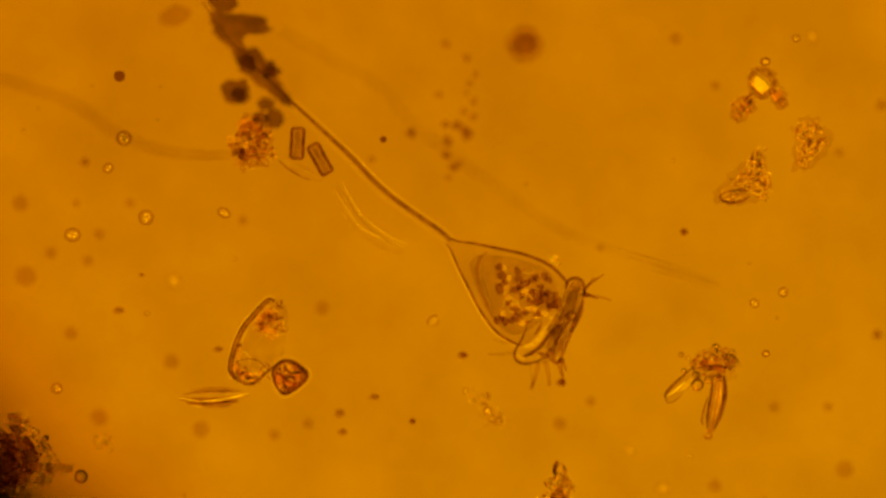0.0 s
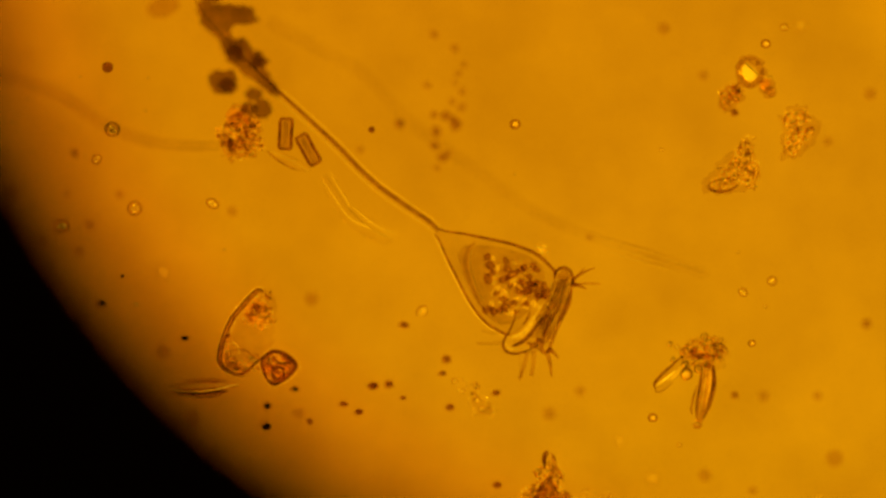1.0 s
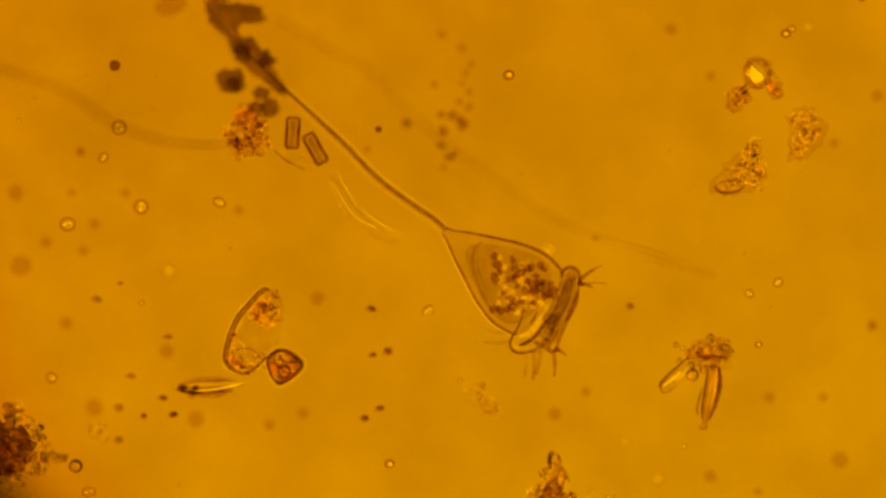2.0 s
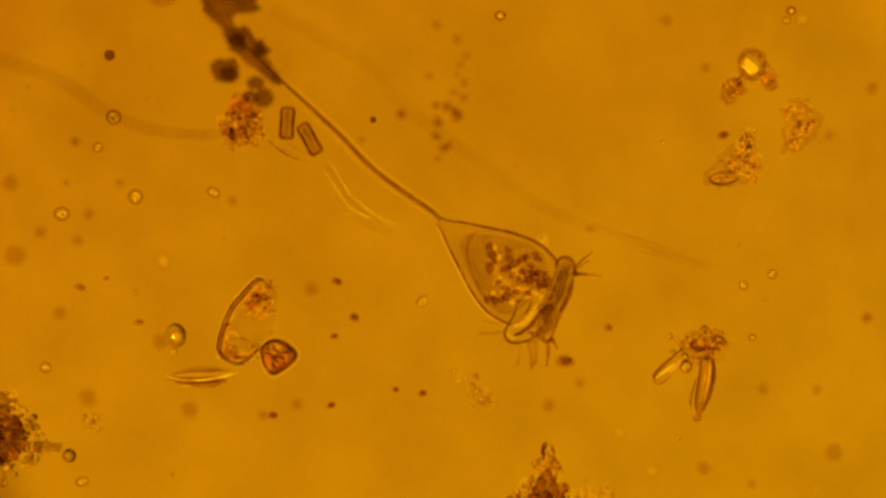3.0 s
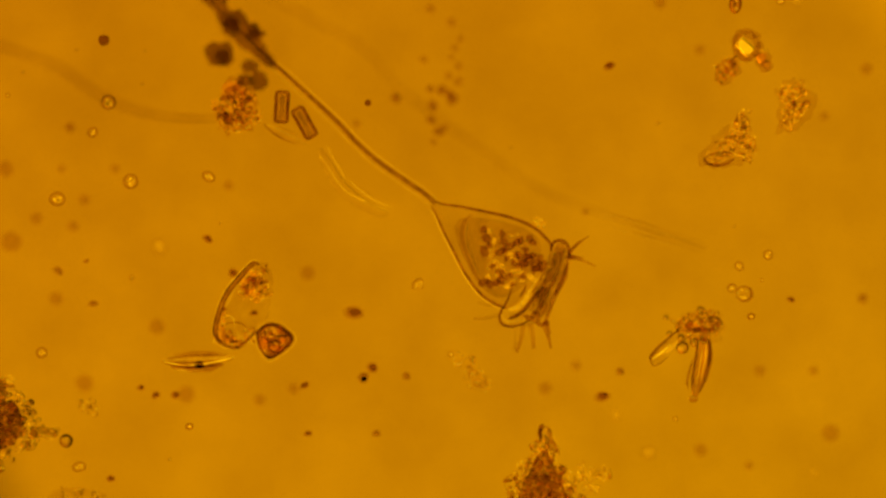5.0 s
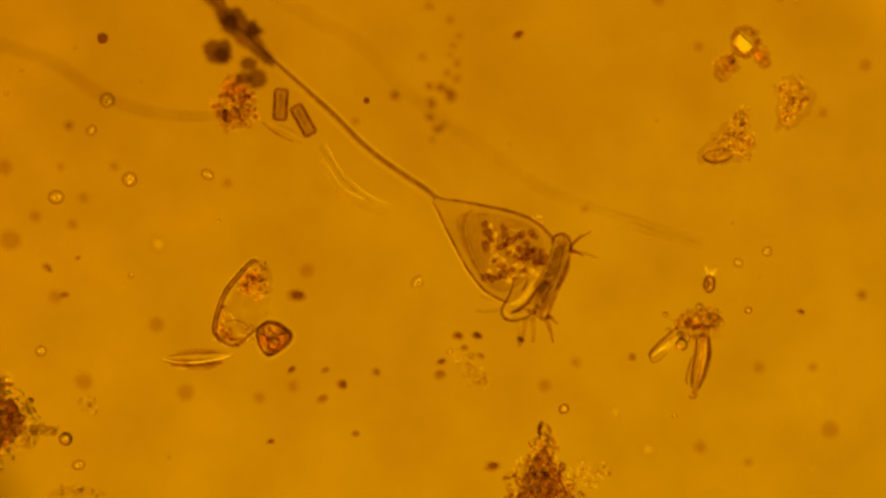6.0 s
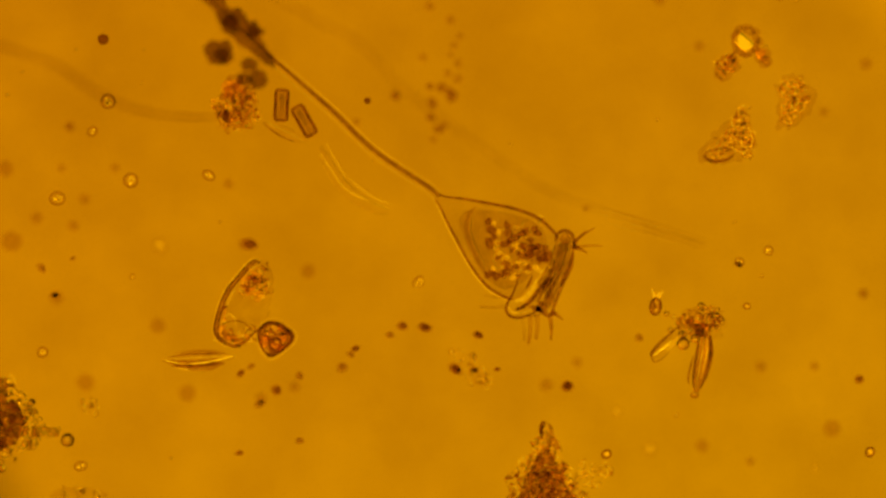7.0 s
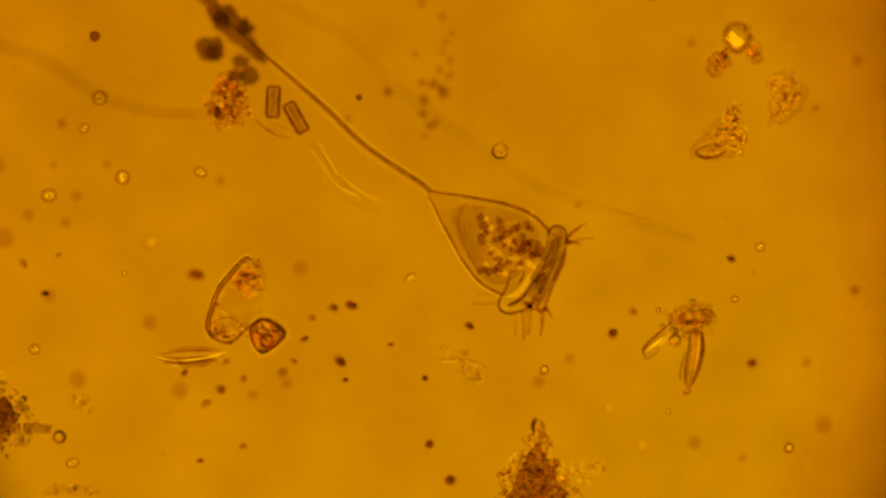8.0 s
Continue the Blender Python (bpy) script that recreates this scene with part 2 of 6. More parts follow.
def ico(level):
    bm = bmesh.new()
    bmesh.ops.create_icosphere(bm, subdivisions=level, radius=1.0)
    v = np.array([x.co[:] for x in bm.verts])
    bm.verts.index_update()
    f = [[x.index for x in face.verts] for face in bm.faces]
    bm.free()
    return v, f


ICO = {n: ico(n) for n in (1, 2, 3, 4)}


def lumpy(name, rng, level=2, rough=0.15, freq=1.6, size=(1, 1, 1)):
    """One uneven lump of about unit radius."""
    v, f = ICO[level]
    off = Vector(rng.uniform(-50, 50, 3))
    out = []
    for p in v:
        n = noise.noise(Vector(p) * freq + off) + 0.5 * noise.noise(Vector(p) * freq * 2.3 + off)
        out.append(p * (1 + rough * n) * np.array(size))
    return mesh_of(name, out, f)


def grains_mesh(name, rng, spots, level=1, rough=0.25):
    """Many grains in one mesh: spots are rows of x, y, z, radius."""
    v, f = ICO[level]
    verts, faces = [], []
    for x, y, z, r in spots:
        a = rng.normal(size=(3, 3))
        q, _ = np.linalg.qr(a)
        s = r * rng.uniform(0.45, 1.6, 3)
        p = (v * (1 + rough * rng.uniform(-1, 1, (len(v), 1)))) * s @ q.T + (x, y, z)
        base = len(verts)
        verts.extend(p.tolist())
        faces.extend([[i + base for i in t] for t in f])
    return mesh_of(name, verts, faces)


def worms_mesh(name, rng, spots, length, width):
    """Many short curled filaments in one mesh: spots are rows of x, y, z in metres."""
    verts, faces = [], []
    for x, y, z in spots:
        a, l, w = rng.uniform(0, 2 * math.pi), length * rng.uniform(0.5, 1.4) * U, width * rng.uniform(0.6, 1.4) * U
        p, path = Vector((x, y, z)), []
        bend = rng.uniform(-0.9, 0.9)
        for k in range(5):
            path.append(p.copy())
            p += Vector((math.cos(a), math.sin(a), rng.uniform(-0.2, 0.2))) * l / 4
            a += bend + rng.uniform(-0.3, 0.3)
        base = len(verts)
        for k, q in enumerate(path):
            d = (path[min(k + 1, 4)] - path[max(k - 1, 0)]).normalized()
            side = d.cross(Vector((0, 0, 1))).normalized()
            r = w * (0.45, 0.9, 1.0, 0.85, 0.4)[k]
            for j in range(5):
                b = 2 * math.pi * j / 5
                verts.append(q + side * (r * math.cos(b)) + Vector((0, 0, r * math.sin(b))))
        for k in range(4):
            for j in range(5):
                faces.append([base + k * 5 + j, base + (k + 1) * 5 + j, base + (k + 1) * 5 + (j + 1) % 5, base + k * 5 + (j + 1) % 5])
        faces.append([base + j for j in range(5)])
        faces.append([base + 20 + j for j in range(5)][::-1])
    return mesh_of(name, verts, faces)


def smooth_path(points, steps=8):
    """Catmull-Rom through the points (Vectors)."""
    pts = [points[0] * 2 - points[1], *points, points[-1] * 2 - points[-2]]
    out = []
    for i in range(1, len(pts) - 2):
        a, b, c, d = pts[i - 1:i + 3]
        for k in range(steps):
            t = k / steps
            out.append(0.5 * (2 * b + (c - a) * t + (2 * a - 5 * b + 4 * c - d) * t * t + (3 * b - a - 3 * c + d) * t ** 3))
    out.append(points[-1])
    return out


def tube(name, points, radii, sides=10, flat=1.0, steps=8):
    """A round (or flattened) tube along the points, with its radius from end to end."""
    path = smooth_path([Vector(p) for p in points], steps)
    n = len(path)
    verts, faces = [], []
    for i, p in enumerate(path):
        d = (path[min(i + 1, n - 1)] - path[max(i - 1, 0)]).normalized()
        side = d.cross(Vector((0, 0, 1)))
        side = side.normalized() if side.length > 1e-6 else Vector((1, 0, 0))
        up = side.cross(d)
        u = i / (n - 1) * (len(radii) - 1)
        k = min(int(u), len(radii) - 2)
        r = radii[k] + (radii[k + 1] - radii[k]) * (u - k)
        for j in range(sides):
            a = 2 * math.pi * j / sides
            verts.append(p + side * (r * math.cos(a)) + up * (r * flat * math.sin(a)))
    for i in range(n - 1):
        for j in range(sides):
            k = (j + 1) % sides
            faces.append([i * sides + j, i * sides + k, (i + 1) * sides + k, (i + 1) * sides + j])
    faces.append(list(range(sides))[::-1])
    faces.append([(n - 1) * sides + j for j in range(sides)])
    return mesh_of(name, verts, [f[::-1] for f in faces])


def lathe(name, profile, axis, around=48, squash=1.0, steps=6, lean=0.0, lean_from=0.0, lean_over=1.0):
    """A closed body turned round the axis direction (in the xy plane) from its own origin; profile rows of along, radius."""
    pr = smooth_path([Vector((s, r, 0)) for s, r in profile], steps)
    ax = Vector((axis[0], axis[1], 0)).normalized()
    side = Vector((-ax.y, ax.x, 0))
    verts, faces = [], []
    for p in pr:
        for j in range(around):
            a = 2 * math.pi * j / around
            r = max(p.y, 1e-4)
            u = min(max((p.x - lean_from) / lean_over, 0), 1)
            along = p.x - lean * u * u * (3 - 2 * u) * r * math.cos(a)
            verts.append(ax * along + side * (r * math.cos(a)) + Vector((0, 0, r * squash * math.sin(a))))
    n = len(pr)
    for i in range(n - 1):
        for j in range(around):
            k = (j + 1) % around
            faces.append([i * around + j, i * around + k, (i + 1) * around + k, (i + 1) * around + j])
    faces.append(list(range(around))[::-1])
    faces.append([(n - 1) * around + j for j in range(around)])
    me = mesh_of(name, verts, [f[::-1] for f in faces])
    bm = bmesh.new()
    bm.from_mesh(me)
    bmesh.ops.recalc_face_normals(bm, faces=bm.faces)
    bm.to_mesh(me)
    bm.free()
    return me


def slab_mesh(name, outline, z0, z1, bevel=0.0, smooth=False):
    """A flat body over an outline of (x, y), from z0 to z1."""
    n = len(outline)
    verts = [(x, y, z0) for x, y in outline] + [(x, y, z1) for x, y in outline]
    faces = [list(range(n))[::-1], list(range(n, 2 * n))] + [[i, (i + 1) % n, n + (i + 1) % n, n + i] for i in range(n)]
    me = mesh_of(name, verts, faces, smooth)
    bm = bmesh.new()
    bm.from_mesh(me)
    bmesh.ops.recalc_face_normals(bm, faces=bm.faces)
    if bevel:
        bmesh.ops.bevel(bm, geom=list(bm.edges), offset=bevel, segments=3, affect="EDGES", profile=0.5)
    bm.to_mesh(me)
    bm.free()
    if smooth:
        me.polygons.foreach_set("use_smooth", [True] * len(me.polygons))
    return me


def ring_mesh(name, inner, outer, z0, z1, around=128):
    verts, faces = [], []
    for r, z in ((inner, z0), (outer, z0), (outer, z1), (inner, z1)):
        for j in range(around):
            a = 2 * math.pi * j / around
            verts.append((r * math.cos(a), r * math.sin(a), z))
    for q in range(4):
        for j in range(around):
            k = (j + 1) % around
            faces.append([q * around + j, q * around + k, (q + 1) % 4 * around + k, (q + 1) % 4 * around + j])
    me = mesh_of(name, verts, faces, False)
    bm = bmesh.new()
    bm.from_mesh(me)
    bmesh.ops.recalc_face_normals(bm, faces=bm.faces)
    bm.to_mesh(me)
    bm.free()
    return me


# ---- setting ----
SLIDE_UNDER = -0.33    # underside of the slide; what clings there is out of focus
slide = part("microscope_slide", slab_mesh("microscope_slide", [(-9, -7), (9, -7), (9, 7), (-9, 7)], SLIDE_UNDER, 0.0, 0.02), M_SLIDE)
tagged(slide, "clear glass microscope slide carrying the water drop", "glass slide", kind="structure")

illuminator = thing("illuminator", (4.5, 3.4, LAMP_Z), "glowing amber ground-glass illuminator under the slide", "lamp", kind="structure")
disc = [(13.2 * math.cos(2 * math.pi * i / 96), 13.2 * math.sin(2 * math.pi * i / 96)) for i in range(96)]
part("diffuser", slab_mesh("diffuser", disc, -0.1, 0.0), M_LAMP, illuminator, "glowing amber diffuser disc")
part("housing", ring_mesh("housing", 13.22, 14.4, -0.6, 0.1), M_METAL, illuminator, "dull metal lamp ring")

# black ring added above the slide; its dark stands for the iris below
STOP_D = 6.5           # distance of the field stop from the lens, far out of focus
STOP_Z = EYE - STOP_D
STOP_U = U * STOP_D / (EYE - FOCUS)
eyepiece = thing("eyepiece", (0, 0, STOP_Z), "black ring with a round opening, standing in for the condenser iris shadow", "eyepiece", kind="structure")
part("field_stop", ring_mesh("field_stop", 1500 * STOP_U, 2450 * STOP_U, 0.0, 0.03, 192), M_BLACK, eyepiece, "black field stop ring")
# the soft red edge of the dark area, painted as a see-through ring
part("glass_rim", ring_mesh("glass_rim", 1370 * STOP_U, 1501 * STOP_U, 0.004, 0.012, 192), M_PENUMBRA, eyepiece, "reddish penumbra of the field stop, as a tinted ring")
part("barrel", ring_mesh("barrel", 2400 * STOP_U, 2500 * STOP_U, 0.034, 0.5, 96), M_BLACK, eyepiece)


# ---- the bell animal ----
def bell_animal():
    base = at(352, -28, 0.0)
    creature = thing("bell_animalcule", base, "transparent bell-shaped ciliate on a long stalk, mouth fringed with cilia", "protozoan")
    rng = np.random.default_rng(11)
    ax = Vector((0.793, -0.61, 0))
    sd = Vector((-0.61, -0.793, 0))   # towards the lower side of the bell

    def on(s, r, z=0.0):
        return (ax * s + sd * r) * U + Vector((0, 0, z))

    lean = dict(lean=0.0, lean_from=200 * U, lean_over=40 * U)
    prof = [(-2, 0), (0, 5), (14, 11), (40, 26), (71, 41), (100, 55), (124, 65), (150, 73), (172, 76), (190, 74), (206, 71), (216, 66), (222, 54), (225, 28), (226, 0)]
    root = part("bell", lathe("bell", [(s * U, r * U) for s, r in prof], ax, 64, 0.62, 6, **lean), M_CELL, creature, "clear glassy bell wall with a rolled lip")
    root.matrix_basis = Matrix.Translation(at(768, 365, 0.15) - base)
    # the wall is thickest, and brownest, along both flanks
    flank = [(0, 6), (14, 10.5), (40, 25), (71, 40), (100, 54), (124, 64), (150, 72), (172, 75), (190, 73), (206, 70), (214, 66)]
    part("wall_edge", tube("wall_edge", [on(q, -r) for q, r in flank], [1.6 * U, 3.0 * U, 3.6 * U, 4.0 * U, 4.0 * U, 3.2 * U], 8), M_FOLD, root, "brown thickened flank")
    part("wall_edge", tube("wall_edge", [on(q, r) for q, r in flank], [1.4 * U, 2.4 * U, 2.9 * U, 3.2 * U, 3.1 * U, 2.4 * U], 8), M_FOLD, root)
    for side, w in ((-1, 1.5), (1, 1.1)):
        part("wall_line", tube("wall_line", [on(q, side * (r + 0.6), 0.01) for q, r in flank], [0.6 * U, w * U, w * 1.2 * U, w * 1.2 * U, 0.8 * U], 8), M_FOLD, root, "thin dark line in the wall")
    # bright halo outside the lower flank, built as a pale tube
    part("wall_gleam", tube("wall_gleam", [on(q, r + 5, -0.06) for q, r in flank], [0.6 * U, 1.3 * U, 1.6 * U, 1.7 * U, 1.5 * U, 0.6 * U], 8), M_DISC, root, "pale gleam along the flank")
    # the grainy inner body
    prof = [(52, 0), (56, 12), (80, 30), (110, 47), (150, 62), (180, 64), (200, 52), (212, 24), (214, 0)]
    part("endoplasm", lathe("endoplasm", [(s * U, r * U) for s, r in prof], ax, 48, 0.5), M_ENDO, root, "pale brown grainy inner body")
    # the mouth: a brown band from the lip knob down to the hooked lower fold, with dark edges
    def px(x, y, z=0.02):
        dx, dy = x - 768, y - 365
        return on(0.793 * dx + 0.61 * dy, -0.61 * dx + 0.793 * dy, z)

    def streak(name, pts, radii, material, z=0.02, flat=1.0, label="", sides=8):
        return part(name, tube(name, [px(x, y, z) for x, y in pts], [r * U for r in radii], sides, flat), material, root, label)

    def lump_at(name, x, y, a, b, material, z=0.02, tall=0.4, turn=0.0, rough=0.4, label="", freq=1.6):
        g = part(name, lumpy(name, rng, 3, rough, freq), material, root, label)
        g.matrix_basis = Matrix.LocRotScale(px(x, y, z), Euler((0, 0, radians(turn))), Vector((a * U, b * U, min(a, b) * tall * U)))
        return g

    streak("mouth_disc", [(990, 440), (984, 474), (972, 512), (955, 548), (932, 566), (902, 567)], [13, 19, 20, 18, 14, 10], M_LIP, -0.01, 0.6, "clear jelly of the mouth disc", 18)
    streak("band", [(990, 444), (983, 480), (970, 512), (956, 544), (950, 562)], [11, 16, 17, 15, 9], M_MOUTH, 0.0, 0.35, "olive-brown band of the mouth disc", 14)
    streak("band", [(988, 452), (978, 486), (964, 516), (952, 540)], [7, 11, 12, 8], M_MOUTH, 0.03, 0.35, "", 14)
    for off, m, r in ((-7, M_STRAND, 1.4), (4, M_DISC, 1.2), (8, M_STRAND, 1.2)):
        j = rng.uniform(-3, 3, 4)
        streak("disc_stripe", [(988 + off * 0.7 + j[0], 450), (979 + off + j[1], 482), (966 + off * 1.1 + j[2], 512), (953 + off + j[3], 542)], [0.5, r, r * 1.3, 0.5], m, 0.05)
    streak("shoulder", [(1004, 468), (998, 492), (988, 512), (980, 526)], [2.4, 5.4, 5, 2], M_HAZE2, 0.04, 0.6, "red-brown outer shoulder of the disc")
    streak("outer_edge", [(1005, 450), (1001, 480), (991, 508), (977, 540), (964, 573)], [2, 2.6, 2.6, 2.6, 3.2], M_FOLD, 0.04, 1.0, "brown outer edge of the disc")
    streak("outer_edge", [(985, 514), (974, 542), (966, 562)], [1, 1.8, 1.4], M_FOLD, 0.05)
    streak("inner_edge", [(974, 452), (964, 480), (952, 504), (940, 522)], [0.8, 1.8, 2, 1.2], M_FOLD, 0.03, 1.0, "thin brown inner edge of the disc")
    streak("crease", [(970, 456), (960, 482), (948, 504)], [0.5, 1.1, 0.6], M_CURL, -0.05, 1.0, "pale crease beside the disc")
    streak("crease", [(992, 502), (980, 532), (967, 560)], [0.6, 1.4, 0.8], M_CURL, -0.05)
    for x, y, a, b, turn in ((906, 551, 5, 3, 10), (916, 548, 6, 3.6, 20), (926, 540, 5, 4.4, 45), (933, 530, 4, 5.4, -20), (938, 517, 3, 6, -25), (942, 507, 2.2, 4.5, -20)):
        lump_at("crease", x, y, a * 1.15, b * 1.1, M_DISC, -0.05, 0.4, turn, 0.6, "bright fold above the gullet", 2.2)
    streak("crease", [(888, 560), (894, 571), (910, 573), (930, 569)], [0.5, 0.9, 1.0, 0.5], M_CURL, -0.04)
    streak("crease", [(948, 552), (944, 562), (950, 570)], [0.5, 1.6, 0.6], M_CURL, -0.04)
    streak("gullet", [(899, 567), (912, 562), (926, 552), (938, 538), (947, 524), (958, 516)], [1.6, 3.4, 4.2, 4.0, 3.0, 1.6], M_DARKLINE, 0.03, 0.8, "dark folded gullet line")
    streak("gullet", [(903, 567), (916, 561), (930, 549), (942, 532)], [0.8, 1.9, 2.2, 1.0], M_FOLD, 0.05)
    streak("hook", [(906, 515), (898, 535), (888, 552), (884, 566), (890, 577), (904, 581), (920, 578), (934, 572)], [1.2, 2.0, 2.5, 2.8, 2.8, 2.6, 2.0, 1.2], M_DARKLINE, 0.0, 1.0, "dark hooked lower fold")
    streak("hook", [(931, 506), (926, 517), (919, 528)], [1.2, 2.2, 1.2], M_DARKLINE, 0.03)
    streak("hook", [(932, 573), (941, 570), (950, 576), (958, 580), (966, 574)], [1, 1.6, 2.2, 2.2, 1.4], M_FOLD, 0.02)
    streak("lip", [(974, 449), (975, 440), (982, 432), (993, 430), (1003, 437), (1007, 452), (1005, 460)], [2, 2.8, 3.4, 3.6, 3.4, 3, 1.6], M_DARKLINE, 0.02, 1.0, "dark rounded lip knob")
    streak("lip", [(981, 446), (985, 438), (994, 436), (1000, 444)], [0.8, 1.4, 1.4, 0.8], M_FOLD, 0.04)
    for x, y, a, b, m in ((956, 520, 13, 9, M_MOUTH), (948, 562, 9, 8, M_HAZE2), (962, 548, 7, 12, M_HAZE), (938, 566, 8, 5, M_HAZE2), (992, 446, 9, 8, M_HAZE), (1008, 459, 7, 5, M_FOLD), (966, 575, 6, 5, M_GRANULE),
                          (957, 545, 4, 5, M_GRANULE), (945, 556, 4, 3, M_GRANULE), (953, 574, 4, 4, M_GRANULE), (963, 514, 5, 4, M_GRANULE), (975, 496, 4, 6, M_HAZE), (930, 562, 5, 3, M_GRANULE)):
        lump_at("fold", x, y, a, b, m)
    # the disc is rough: small brown and pale granules all over the band
    for k in range(26):
        u = rng.uniform()
        x, y = 990 - 34 * u - 8 * u * u + rng.uniform(-12, 12) * (0.6 + 0.4 * u), 448 + 104 * u
        m = (M_STRAND, M_ENDO, M_DISC, M_ENDO)[k % 4]
        lump_at("disc_granule", x, y, rng.uniform(2.2, 4.6), rng.uniform(1.8, 3.6), m, -0.1 if m is M_DISC else rng.uniform(0.03, 0.06), 0.5, rng.uniform(0, 180), 0.7, "", 2.2)
    # food granules, dark and pale
    for x, y, a, b, turn in ((856, 411, 5, 5, 0), (862, 426, 6.5, 7, 20), (857, 447, 6, 8, 0), (866, 438, 4, 4, 0), (890, 418, 5, 6, 30), (892, 432, 5, 6, 0), (886, 449, 9, 5, 25), (901, 441, 10, 5, 30), (915, 433, 7, 5, 20), (921, 430, 5, 5, 0),
                             (937, 427, 6, 6, 0), (943, 433, 5, 5, 0), (943, 456, 6, 5, 0), (956, 460, 5, 5, 0), (958, 474, 7, 8, 0), (946, 480, 6, 5, 0), (868, 506, 6, 6, 20), (861, 500, 5, 4, 0), (887, 498, 7, 6, 40), (880, 505, 5, 4, 0),
                             (886, 484, 8, 3.5, -10), (903, 491, 5, 4, 0), (872, 474, 5, 3, 30), (911, 470, 5, 4, 0), (897, 462, 5, 3, 40), (925, 493, 4, 5, 0), (907, 506, 5, 3, 0), (852, 505, 4, 5, 0), (916, 455, 4, 6, 20), (930, 445, 5, 4, 0)):
        lump_at("granule", x, y, a * 1.04, b * 1.04, M_GRANULE, rng.uniform(-0.02, 0.03), 0.7, turn, 1.1, "", 2.0)
        if (x + y) % 2:
            q = rng.uniform(0, 6.3)
            lump_at("granule", x + 6 * math.cos(q), y + 6 * math.sin(q), a * 0.5, b * 0.6, M_STRAND, 0.04, 0.6, turn + 50, 0.9, "", 2.4)
    for x, y, a, b, m in ((930, 464, 13, 12, M_FOLD), (927, 470, 9, 8, M_GRANULE), (934, 458, 8, 6, M_GRANULE), (949, 473, 10, 10, M_HAZE2), (918, 474, 5, 5, M_GRANULE)):
        lump_at("food_vacuole", x, y, a, b, m, 0.0, 0.6, 0.0, 0.3, "dark brown food vacuole")
    for x, y, a, b in ((899, 509, 6, 5), (877, 466, 5, 4), (905, 456, 6, 5), (868, 414, 4, 5), (912, 484, 7, 4), (922, 485, 5, 4), (866, 494, 5, 4), (938, 492, 5, 5), (876, 430, 4, 7), (890, 474, 5, 4), (925, 500, 5, 3), (870, 458, 4, 4)):
        lump_at("pale_granule", x, y, a, b, M_PALESTRAND, -0.125, 0.3, 0.0, 0.7, "pale droplet among the food", 2.0)
    curls, shades = [], []
    for k in range(130):
        q, d = rng.uniform(0, 2 * math.pi), 46 * math.sqrt(rng.uniform())
        x, y = 902 + d * math.cos(q), 464 + d * math.sin(q)
        (curls if k % 2 else shades).append(tuple(px(x, y, -0.125 if k % 2 else rng.uniform(-0.04, 0.04))))
    part("pale_strand_mass", worms_mesh("pale_strand_mass", rng, curls[:52], 11, 2.0), M_PALESTRAND, root, "pale curled plasm strands", "stuff")
    part("brown_strand_mass", worms_mesh("brown_strand_mass", rng, shades[:26], 9, 1.6), M_STRAND, root, "brown curled plasm strands", "stuff")
    # the front of the inner body, seen edge on
    streak("plasm_edge", [(836, 384), (823, 396), (818, 420), (825, 450), (839, 482), (856, 512)], [1.2, 3.4, 3.8, 3, 2.4, 1], M_HAZE, 0.0, 1.0, "faint brown front of the inner body")
    streak("plasm_edge", [(829, 400), (827, 424), (836, 456), (850, 486)], [0.6, 1.3, 1.3, 0.6], M_CURL, -0.06, 1.0, "pale line along the inner body")
    # cilia: two beating strokes above, a stump and soft brushes below, faint whiskers at the flank
    hairs = [((1004, 452), (1042, 423), 3.2, M_HAZE2, 7), ((1006, 456), (1030, 432), 2.8, M_HAZE, 9), ((1008, 460), (1056, 466), 3.0, M_HAZE, 14), ((1006, 458), (1032, 464), 3.8, M_HAZE2, 12),
             ((960, 574), (966, 622), 4.4, M_FOLD, 9), ((964, 572), (978, 592), 4.2, M_HAZE2, 16), ((926, 578), (921, 628), 4.6, M_HAZE, 9), ((938, 576), (939, 620), 5.0, M_HAZE, 10), ((912, 580), (910, 622), 4.0, M_VEIL, 8),
             ((888, 544), (846, 540), 4.0, M_VEIL, 4), ((886, 560), (838, 564), 4.0, M_VEIL, 4)]
    cilia = []
    for (x0, y0), (x1, y1), w, m, swing in hairs:
        foot, tip = px(x0, y0, 0.0), px(x1, y1, 0.0) - px(x0, y0, 0.0)
        bend = Vector((-tip.y, tip.x, 0)) * 0.04
        c = part("cilium", tube("cilium", [Vector((0, 0, 0)), tip * 0.5 + bend, tip], [w * U, w * 0.8 * U, w * (0.65 if m in (M_HAZE, M_VEIL) else 0.35) * U], 8, 0.6), m, root)
        c.matrix_basis = Matrix.Translation(foot)
        cilia.append((c, foot, swing))
    # the stalk
    pts = [(330, -60, .3), (352, -28, .28), (378, 6, .25), (414, 44, .2), (451, 82, .16), (487, 117, .13), (523, 150, .12), (560, 184, .12), (596, 218, .12),
           (628, 252, .12), (659, 281, .12), (691, 305, .125), (724, 328, .135), (752, 347, .145), (771, 364, .15)]
    pts = [at(*p) - base for p in pts]
    stalk = part("stalk", tube("stalk", pts, [1.5 * U, 2 * U, 3.2 * U, 4.6 * U, 4.9 * U, 4.8 * U, 4.7 * U], 16), M_STALK, creature, "clear brown-edged stalk sheath")
    part("core", tube("core", [p + Vector((0.4, 0.6, 0)) * U * 2 for p in pts], [0.7 * U, 1.0 * U, 2.8 * U, 3.7 * U, 3.6 * U, 3.4 * U], 8), M_FOLD, stalk, "dark contractile thread")
